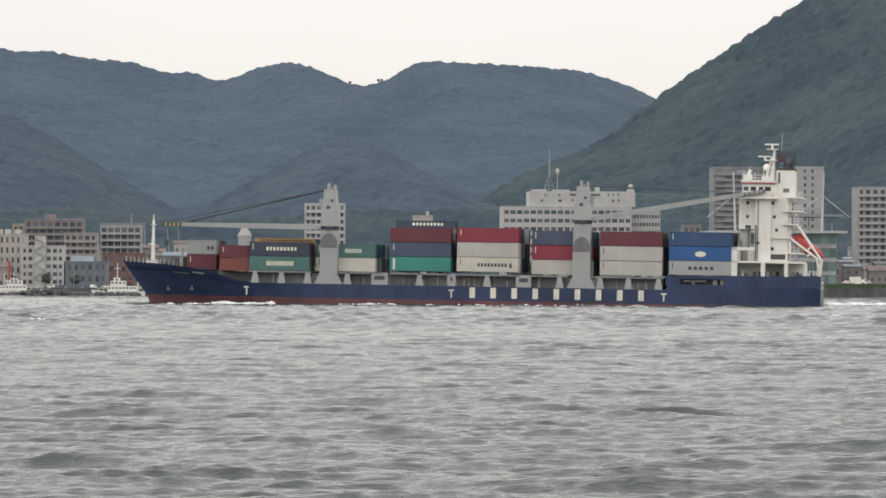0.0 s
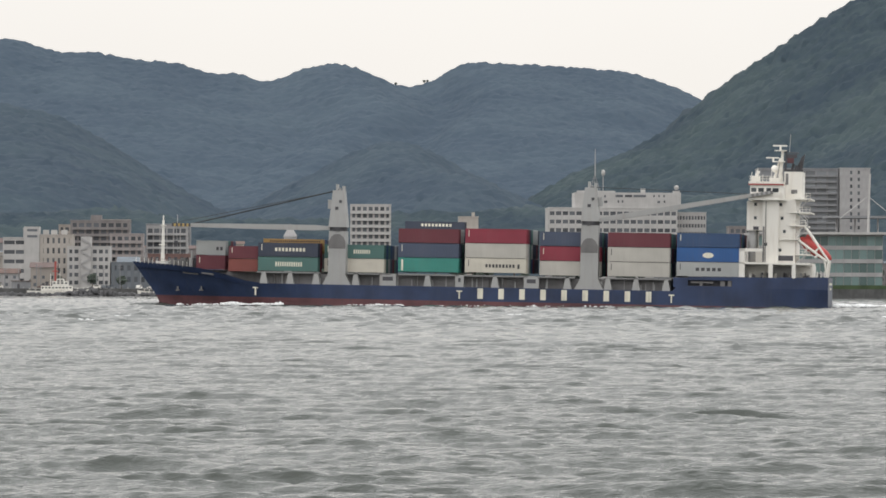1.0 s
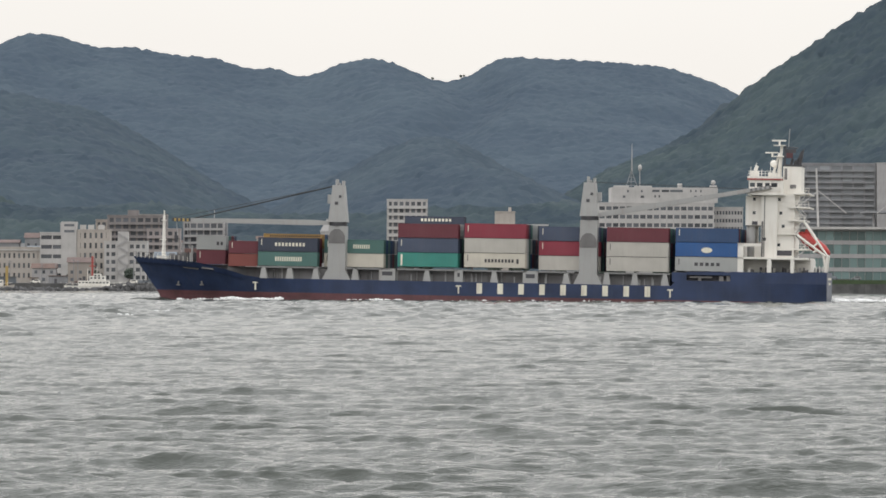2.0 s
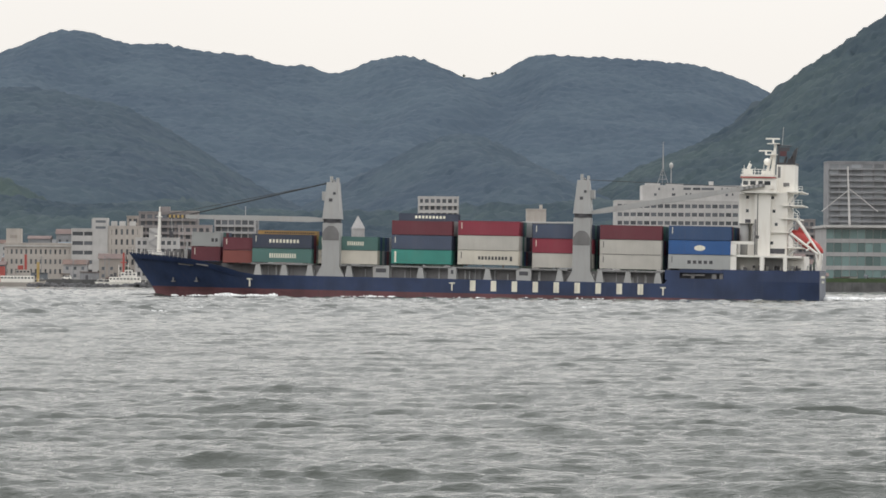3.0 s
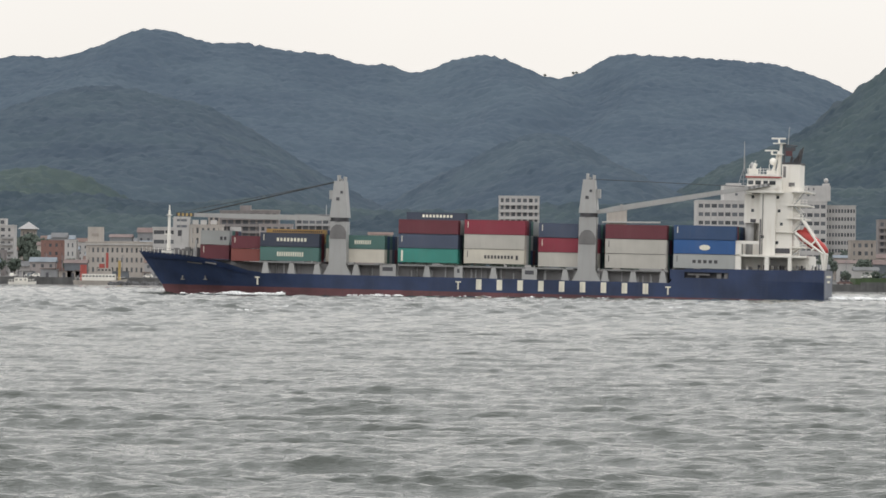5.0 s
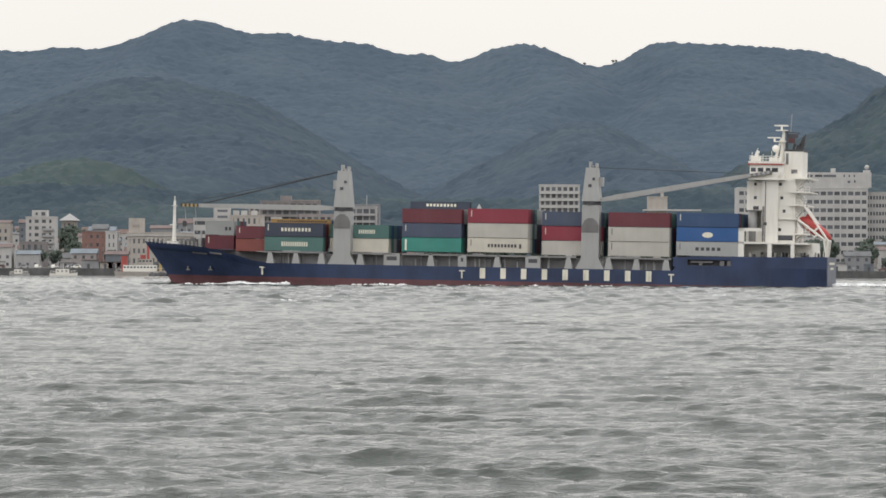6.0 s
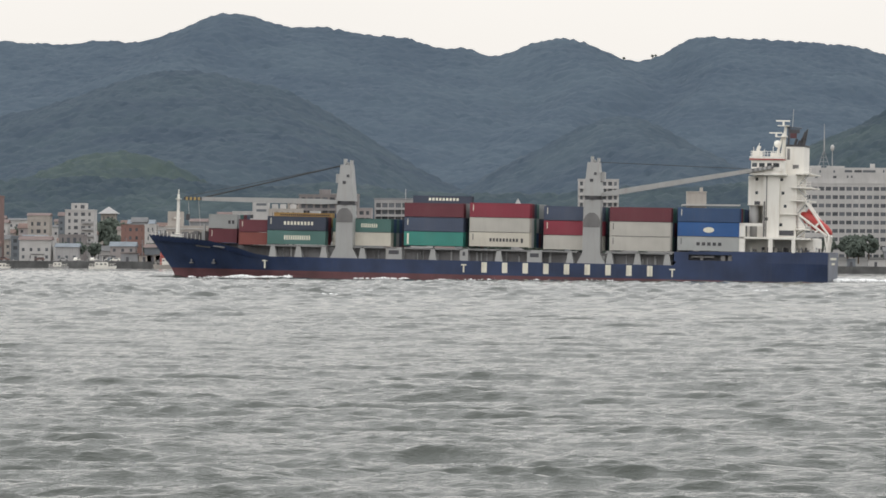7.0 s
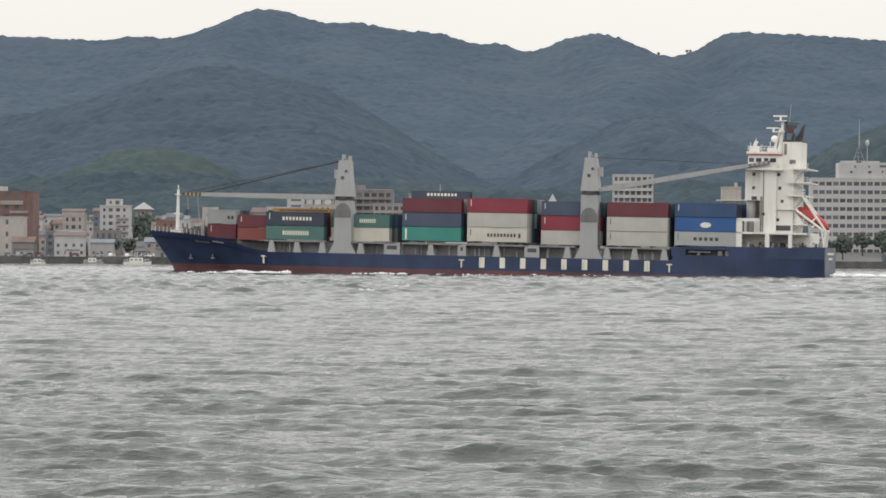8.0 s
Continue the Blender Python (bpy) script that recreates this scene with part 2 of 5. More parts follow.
def sea():
    rng = np.random.default_rng(4)
    r = np.concatenate([[0.0, 8, 16, 26, 36], np.geomspace(44, 260, 1350), np.geomspace(261, 1100, 640), np.geomspace(1104, 1700, 40), [1900, 2300, 3000, 4900]])
    fine = np.radians(np.linspace(-10.4, 10.4, 370))
    rest = np.radians(np.linspace(10.4, 349.6, 40)[1:-1])
    a = np.concatenate([fine, rest])
    R, A = np.meshgrid(r, a, indexing="ij")
    X, Y = R * np.sin(A), R * np.cos(A)
    Z, DX, DY = np.zeros_like(X), np.zeros_like(X), np.zeros_like(X)
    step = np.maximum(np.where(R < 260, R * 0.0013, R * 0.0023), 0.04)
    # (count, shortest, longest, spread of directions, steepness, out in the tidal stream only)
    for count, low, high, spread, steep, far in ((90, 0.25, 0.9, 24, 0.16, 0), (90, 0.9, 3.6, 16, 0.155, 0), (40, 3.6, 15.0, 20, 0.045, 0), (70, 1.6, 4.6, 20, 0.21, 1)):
        for k in range(count):
            wave = low * (high / low) ** rng.random()
            turn = radians(rng.normal(-97, spread))
            kk = 2 * math.pi / wave
            amp = steep * math.sqrt(2 / count) / kk * rng.uniform(0.6, 1.35)
            s = kk * (X * math.cos(turn) + Y * math.sin(turn)) + rng.uniform(0, 6.28)
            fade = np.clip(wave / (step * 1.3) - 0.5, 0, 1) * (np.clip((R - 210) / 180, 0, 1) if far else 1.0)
            Z += amp * fade * np.sin(s)
            DX += 0.85 * amp * fade * math.cos(turn) * np.cos(s)
            DY += 0.85 * amp * fade * math.sin(turn) * np.cos(s)
    sideways = np.abs((A + math.pi) % (2 * math.pi) - math.pi) > radians(10.5)
    for q in (Z, DX, DY):
        q[sideways] = 0.0
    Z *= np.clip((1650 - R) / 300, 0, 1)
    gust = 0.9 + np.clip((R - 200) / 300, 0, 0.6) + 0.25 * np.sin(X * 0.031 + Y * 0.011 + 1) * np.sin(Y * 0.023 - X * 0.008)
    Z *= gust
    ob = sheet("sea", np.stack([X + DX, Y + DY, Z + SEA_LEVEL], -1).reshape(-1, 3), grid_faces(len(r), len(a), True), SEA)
    return tagged(ob, "choppy grey-green sea water of a strait", "water", kind="structure")


SEA_SHEET = sea()

# ---------------------------------------------------------------- land and hills
SHORE = 1430.0


def crowns(X, Y, cell, height, seed):
    """Rounded tree crowns, one to a cell, as a height over the ground."""
    def rnd(i, j, k):
        s = np.sin(i * 127.1 + j * 311.7 + k * 74.7 + seed) * 43758.5453
        return s - np.floor(s)
    ci, cj = np.floor(X / cell), np.floor(Y / cell)
    best = np.zeros_like(X)
    for di in (-1, 0, 1):
        for dj in (-1, 0, 1):
            i, j = ci + di, cj + dj
            d2 = (X - (i + rnd(i, j, 1)) * cell) ** 2 + (Y - (j + rnd(i, j, 2)) * cell) ** 2
            h = height * (0.45 + 0.75 * rnd(i, j, 3))
            best = np.maximum(best, h * np.sqrt(np.clip(1 - d2 / (cell * (0.65 + 0.3 * rnd(i, j, 4))) ** 2, 0, 1)))
    return best


def ripple(X, Y, rng, size, count=14):
    z = np.zeros_like(X)
    for k in range(count):
        w = size * rng.uniform(0.4, 1.6)
        t = rng.uniform(0, 6.28)
        z += w / size * np.sin(6.283 / w * (X * math.cos(t) + Y * math.sin(t)) + rng.uniform(0, 6.28))
    return z / math.sqrt(count)


def mountain(name, label, bumps, base, crest, front, back, x0, x1, cell, material, seed, res, crown, relief=5.5):
    """A ridge along x: bumps are (centre, height, width) along its crest; front and back are the slopes' lengths."""
    rng = np.random.default_rng(seed)
    xs = np.arange(x0, x1, res)
    ys = np.concatenate([np.arange(crest - front, crest + 30, res * 1.3), np.linspace(crest + 40, crest + back, 14)])
    Y, X = np.meshgrid(ys, xs, indexing="ij")
    prof = np.full_like(X, base)
    bend = 42 * np.sin((crest - Y) * 0.006 + X * 0.008 + seed) * np.clip((crest - Y) / 300, 0, 1)
    for c, h, w in bumps:
        prof += h * np.exp(-((X + bend - c) / w) ** 2)
    u = np.where(Y < crest, (crest - Y) / front, (Y - crest) / back)
    fall = np.where(Y < crest, (1 - np.clip(u, 0, 1)) ** 1.25, 1 - u ** 2)
    inner = np.clip(u * 5, 0, 1) * np.clip((1 - u) * 4, 0, 1)
    Z = prof * fall + inner * (relief * ripple(X, Y, rng, 260) + relief * 0.45 * ripple(X, Y, rng, 90)) - 3
    Z += crowns(X, Y, cell, crown, seed) + 0.5 * crowns(X + 3.1, Y + 7.7, cell * 0.55, crown, seed + 5)
    Z -= crown * 0.45
    ob = sheet(name, np.stack([X, Y, Z], -1).reshape(-1, 3), grid_faces(len(ys), len(xs)), material)
    return tagged(ob, label, "mountain", kind="structure")


def land():
    xs = np.array([-4900, -1500, -600, -300, 0, 300, 600, 1500, 4900.0])
    ys = np.array([SHORE, SHORE + 60, 1600, 1800, 2100, 2600, 3500, 4900.0])
    Y, X = np.meshgrid(ys, xs, indexing="ij")
    Z = np.where(Y < SHORE + 10, 2.2, 2.6) + np.clip((Y - 1560) / 300, 0, 1) * 8
    v = np.stack([X, Y, Z], -1)
    skirt = v[:1].copy()
    skirt[..., 2] = -4
    v = np.concatenate([skirt, v])
    ob = sheet("ground", v.reshape(-1, 3), grid_faces(len(ys) + 1, len(xs)), worn("dark_quay_ground", (0.10, 0.10, 0.095), 0.9, stain=0.4, streak=False), False)
    return tagged(ob, "dark quay and town ground along the far shore", "ground", kind="structure")


land()
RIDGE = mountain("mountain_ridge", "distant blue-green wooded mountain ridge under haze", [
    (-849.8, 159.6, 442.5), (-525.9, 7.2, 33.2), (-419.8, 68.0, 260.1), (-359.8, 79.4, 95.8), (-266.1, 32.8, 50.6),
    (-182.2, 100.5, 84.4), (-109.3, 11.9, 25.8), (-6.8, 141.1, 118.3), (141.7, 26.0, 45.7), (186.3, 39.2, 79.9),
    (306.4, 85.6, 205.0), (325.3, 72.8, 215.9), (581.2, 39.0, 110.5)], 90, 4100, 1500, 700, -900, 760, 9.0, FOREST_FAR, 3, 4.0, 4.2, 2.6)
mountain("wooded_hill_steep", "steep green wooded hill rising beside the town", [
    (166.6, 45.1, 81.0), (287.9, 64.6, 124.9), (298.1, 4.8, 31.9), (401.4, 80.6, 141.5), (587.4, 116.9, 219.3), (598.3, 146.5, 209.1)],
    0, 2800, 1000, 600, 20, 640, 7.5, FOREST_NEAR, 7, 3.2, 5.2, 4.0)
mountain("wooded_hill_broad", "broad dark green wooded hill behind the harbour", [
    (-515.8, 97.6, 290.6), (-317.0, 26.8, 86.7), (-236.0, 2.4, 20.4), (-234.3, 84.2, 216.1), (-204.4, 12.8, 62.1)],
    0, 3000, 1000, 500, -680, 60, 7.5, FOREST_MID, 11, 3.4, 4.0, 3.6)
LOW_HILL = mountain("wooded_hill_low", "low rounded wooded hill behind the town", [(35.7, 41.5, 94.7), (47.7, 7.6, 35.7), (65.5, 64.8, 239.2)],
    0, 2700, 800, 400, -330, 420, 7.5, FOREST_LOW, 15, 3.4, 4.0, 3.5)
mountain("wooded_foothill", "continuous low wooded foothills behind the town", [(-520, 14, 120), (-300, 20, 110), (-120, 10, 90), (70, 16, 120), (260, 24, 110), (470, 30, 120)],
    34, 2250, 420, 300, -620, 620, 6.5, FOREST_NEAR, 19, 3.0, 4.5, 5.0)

# a lighter green wood, with the hills' blue haze mixed into its colour
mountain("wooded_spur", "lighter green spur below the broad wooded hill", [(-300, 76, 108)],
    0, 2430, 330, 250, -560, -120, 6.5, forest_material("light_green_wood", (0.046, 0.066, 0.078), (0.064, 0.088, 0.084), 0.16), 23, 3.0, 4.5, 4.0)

# ---------------------------------------------------------------- the ship
# ship space: x forward from the transom, y to port, z up from the design line; it floats trimmed by the stern
# the tide sets it a little off its heading
HEADING, TRACK, ABEAM, SPEED, START = 10.5, 8.55, 723.15, 7.528, 25.89


def ship_pose(t):
    a, b, run = radians(HEADING), radians(TRACK), SPEED * t
    return pose(ABEAM * math.sin(a) - START * math.cos(a) - run * math.cos(b), ABEAM * math.cos(a) + START * math.sin(a) + run * math.sin(b), 0, 0, -0.87, 180 - HEADING)


TIMES = [0, 1, 2, 3, 4, 5, 6, 7, 8]
AFLOAT = []   # (thing, its pose in ship space)


def aboard(ob, m):
    AFLOAT.append((ob, m))
    ob.matrix_basis = ship_pose(0) @ m
    return ob


def top_line(x):
    return float(np.interp(x, [0, 29.9, 30.5, 113, 117, 121, 127.3, 133, 142.7], [3.3, 3.3, 2.5, 2.5, 3.0, 4.1, 5.36, 5.94, 6.5]))


def half_deck(x):
    return float(np.interp(x, [0, 4, 10, 105, 115, 122, 129, 136, 140, 142.7], [9.6, 10.6, 11, 11, 10.7, 9.6, 7.2, 3.9, 1.8, 0.25]))


def half_water(x):
    return float(np.interp(x, [0, 5, 14, 98, 107, 115, 122, 129, 136, 142.7], [8.8, 10.3, 11, 11, 10.4, 8.7, 6.2, 3.4, 1.2, 0.12]))


def stem(z):
    return float(np.interp(z, [-6, -2.2, -0.6, 6.5], [139.5, 136.7, 137.4, 142.7]))


def hull_point(x, z, side):
    top = top_line(x)
    f = max(0.0, min(1.0, (z + 2.0) / (top + 2.0))) ** 1.4
    h = half_water(x) * (1 - f) + half_deck(x) * f
    if z < -2:
        h *= max(0.15, 1 - ((-2 - z) / 5) ** 2)
    bow = max(0.0, (x - 110) / 32.7) ** 2
    return (x + bow * (stem(z) - 142.7), side * h, z)


def hull_shell(bm, levels):
    xs = [0, 2, 4, 7, 10, 14, 20, 26, 29.9, 30.5, 38, 46, 54, 62, 70, 78, 86, 92, 98, 102, 106, 110, 113, 115, 117, 119, 121, 123, 125, 127.3, 130, 133, 136, 138, 140, 141.5, 142.7]
    rows = {}
    for side in (1, -1):
        for i, x in enumerate(xs):
            rows[side, i] = [bm.verts.new(hull_point(x, z, side)) for z in levels(x)]
        for i in range(len(xs) - 1):
            a, b = rows[side, i], rows[side, i + 1]
            for k in range(len(a) - 1):
                bm.faces.new((a[k], b[k], b[k + 1], a[k + 1]))
    # the deck lies below the bulwark on the forecastle
    edge = {}
    for side in (1, -1):
        for i, x in enumerate(xs):
            v = rows[side, i][-1]
            edge[side, i] = v if x < 112 or len(rows[side, i]) < 7 else bm.verts.new((v.co.x - 0.05, v.co.y * 0.97, max(2.3, v.co.z - 1.1)))
    for i in range(len(xs) - 1):
        bm.faces.new((edge[1, i], edge[1, i + 1], edge[-1, i + 1], edge[-1, i]))
    for end in (0, len(xs) - 1):
        a, b = rows[1, end], rows[-1, end]
        for k in range(len(a) - 1):
            bm.faces.new((a[k], a[k + 1], b[k + 1], b[k]))
    return xs


def ship():
    root = thing("container_ship", "navy blue container ship with red boot stripe and white deckhouse", "ship")
    bm = bmesh.new()
    hull_shell(bm, lambda x: [-0.3 + (top_line(x) + 0.3) * k / 7 for k in range(8)])
    hull = part("hull", bm, HULL_BLUE, root, "navy blue steel hull with scuffed paint")
    bm = bmesh.new()
    hull_shell(bm, lambda x: [-6, -4.5, -3, -2, -1.2, -0.302])
    part("boot_stripe", bm, HULL_RED, hull, "dull red underwater paint")
    # raised sides of the stern with the mooring opening
    for side in (1, -1):
        bm = bmesh.new()
        for x0, x1, z0, z1 in ((0.02, 4, 3.3, 5.7), (4, 10, 3.3, 5.6), (10, 18.8, 3.3, 5.5), (18.8, 27.5, 4.75, 5.4), (18.8, 27.5, 3.3, 3.6), (27.5, 30.4, 3.3, 5.2)):
            pts = []
            for x in (x0, x1):
                pts += [(x, side * (half_deck(x) + 0.0), x), (x, side * (half_deck(x) - 0.25), x)]
            v = [bm.verts.new((p[0], p[1], z)) for z in (z0, z1) for p in pts]
            for f in ((0, 1, 3, 2), (4, 6, 7, 5), (0, 2, 6, 4), (1, 5, 7, 3), (0, 4, 5, 1), (2, 3, 7, 6)):
                bm.faces.new([v[i] for i in f])
        part("bulwark", bm, HULL_BLUE, hull)
    block("transom", hull, HULL_BLUE, (0.0, 0.25, -9.58, 9.58, 3.3, 5.7))
    stern = block("transom_plate", hull, worn("grey_blue_transom", (0.115, 0.130, 0.165), 0.5, stain=0.25), (-0.06, 0.02, -8.7, 8.7, -0.2, 5.6), label="paler grey-blue transom plate")
    for z, w in ((4.2, 5.2), (3.2, 3.0)):
        block("name_bar", stern, LETTER_WHITE, (-0.1, -0.05, -w, w, z, z + 0.45))
    block("poop_deck", hull, DECK_GREY, (0.3, 30.2, -9.4, 9.4, 5.2, 5.45))
    # dark block behind the mooring opening, its colour standing for the shade inside
    block("mooring_shade_block", hull, DARK, (17, 29, -9.9, 9.9, 3.32, 5.15))
    for x0, x1, z0, z1 in ((20.2, 21.1, 3.62, 4.6), (22.5, 26.9, 4.15, 4.5), (24.6, 25.2, 3.62, 4.15), (18.9, 19.6, 3.62, 4.7)):
        block("mooring_gear", hull, COAM_GREY, (x0, x1, 10.1, 10.7, z0, z1))
    # draught and brand marks: plain cream blocks, with the tug marks as letters T
    for x in (114.8, 73.1, 30.7):
        z = 1.3 if x < 100 else 1.25
        y = hull_point(x - 0.7, z, 1)[1]
        block("tug_mark", hull, LETTER_WHITE, (x - 0.56, x + 0.56, y - 0.3, y + 0.16, z + 0.24, z + 0.5), (x - 0.13, x + 0.13, y - 0.3, y + 0.165, z - 1.15, z + 0.24))
    for k in range(9):
        c = 68.9 - k * 4.21
        bm = bmesh.new()
        box(bm, c - 0.55, c + 0.55, 10.8, 11.04, 0.2, 2.3)
        part("hull_sign", bm, LETTER_WHITE, hull)
    for x0, x1 in ((131.6, 127.9), (127.0, 124.2)):
        y0 = hull_point((x0 + x1) / 2, 4.2, 1)[1]
        bm = bmesh.new()
        a, b = hull_point(x0, 4.45, 1), hull_point(x1, 4.2, 1)
        d = 0.05
        v = [bm.verts.new(c) for c in ((a[0], a[1] + d, 4.25), (b[0], b[1] + d, 3.95), (b[0], b[1] + d, 4.3), (a[0], a[1] + d, 4.6), (a[0], a[1] - .3, 4.25), (b[0], b[1] - .3, 3.95), (b[0], b[1] - .3, 4.3), (a[0], a[1] - .3, 4.6))]
        for f in ((0, 1, 2, 3), (7, 6, 5, 4), (0, 4, 5, 1), (3, 2, 6, 7), (0, 3, 7, 4), (1, 5, 6, 2)):
            bm.faces.new([v[i] for i in f])
        part("name_bar", bm, COAM_GREY, hull)
    for x, z in ((132.4, 1.0), (127.0, 1.1)):
        p = hull_point(x, z, 1)
        block("anchor", hull, COAM_GREY, (x - 0.12, x + 0.12, p[1] - 0.2, p[1] + 0.25, z - 0.1, z + 0.55), (x - 0.38, x + 0.38, p[1] - 0.3, p[1] + 0.25, z - 0.35, z - 0.1))
    # hatch coamings and container stools
    block("hatch_coaming", root, COAM_GREY, (31, 113.5, -9.2, 9.2, 2.4, 4.6), label="grey hatch coaming")
    for x0, x1 in ((101.6, 114.4), (87, 96), (73.2, 85.6), (59.4, 72.4), (50, 57.6), (30.8, 43.9)):
        block("hatch_cover", root, DECK_GREY, (x0, x1, -10.9, 10.9, 4.62, 4.95))
    for px in (113.0, 107.6, 102.3, 94.2, 79.6, 66.0, 51.5, 43.4, 37.8, 31.8):
        bm = bmesh.new()
        prism(bm, [(px - 0.8, 2.5), (px + 0.8, 2.5), (px + 0.35, 4.9), (px - 0.35, 4.9)], 9.4, 10.9)
        part("container_stool", bm, CRANE_GREY, root)
    for x0, x1 in ((86.0, 89.3), (72.3, 74.0), (57.2, 60.2)):
        st = block("lashing_locker", root, CRANE_GREY, (x0, x1, 9.4, 10.9, 2.5, 4.9))
        # dark plate on the solid face, painted as a shaded opening
        block("locker_shade_plate", st, DARK, (x0 + 0.6, x1 - 0.6, 10.88, 10.92, 3.5, 4.3))
    rng = random.Random(5)
    for k in range(70):
        x = rng.uniform(31.5, 113)
        if 45 < x < 49 or 95 < x < 100:
            continue
        block("coaming_stay", root, CRANE_GREY if rng.random() < 0.5 else COAM_GREY, (x, x + rng.uniform(0.1, 0.35), 9.2, 9.5, 2.5, rng.uniform(3.6, 4.6)))
    # raised forward hatch under the first bays
    block("forward_hatch", root, COAM_GREY, (113.6, 121.4, -6.9, 6.9, 2.3, 4.72))
    block("forward_hatch", root, COAM_GREY, (121.5, 128.4, -4.0, 4.0, 3.9, 5.02))
    # foremast and winches
    fm = part("foremast", _taper((136.4, 0, 5.8), (136.4, 0, 15.0), 0.45, 0.24), SHIP_WHITE, root, "white tapered steel foremast")
    bar("mast_spur", fm, SHIP_WHITE, (135.9, 0, 10.0), (137.3, 0, 10.0), 0.1)
    bar("mast_light", fm, SHIP_WHITE, (136.4, 0, 15.0), (136.4, 0, 16.0), 0.12)
    block("mast_platform", fm, SHIP_WHITE, (135.95, 136.85, -0.6, 0.6, 13.9, 14.05))
    block("mast_house", root, SHIP_WHITE, (135.3, 137.6, -1.2, 1.2, 5.6, 6.7))
    block("windlass", root, COAM_GREY, (130.2, 132.6, -3.5, 3.5, 5.5, 7.1), (131.0, 131.8, -4.4, 4.4, 5.6, 6.8))
    block("breakwater", root, CRANE_GREY, (129.2, 129.5, -6.0, 6.0, 5.0, 7.4), (128.9, 129.2, 5.2, 5.8, 5.0, 8.9))
    for k in range(13):
        x = 129.8 + k
        p, q = half_deck(x) * 0.96, half_deck(x + 1) * 0.96
        rail = bar("forecastle_rail_post", root, SHIP_WHITE, (x, p, top_line(x) - 0.2), (x, p, top_line(x) + 0.95), 0.05, sides=5)
        for h in (0.5, 0.95):
            bar("forecastle_rail", rail, COAM_GREY, (x, p, top_line(x) + h), (x + 1, q, top_line(x + 1) + h), 0.035, sides=5)
    for x, y, h in ((134.0, 2.4, 1.3), (133.2, 1.0, 1.0), (138.9, 0.9, 0.9), (131.0, 4.6, 1.5), (139.8, 0.5, 0.7)):
        block("mooring_winch", root, COAM_GREY, (x - 0.5, x + 0.5, y - 0.5, y + 0.5, 5.2, 5.9 + h))
    return aboard(root, Matrix())


def _taper(a, b, r0, r1):
    bm = bmesh.new()
    tube(bm, a, b, r0, r1, 12)
    return bm


SHIP = ship()


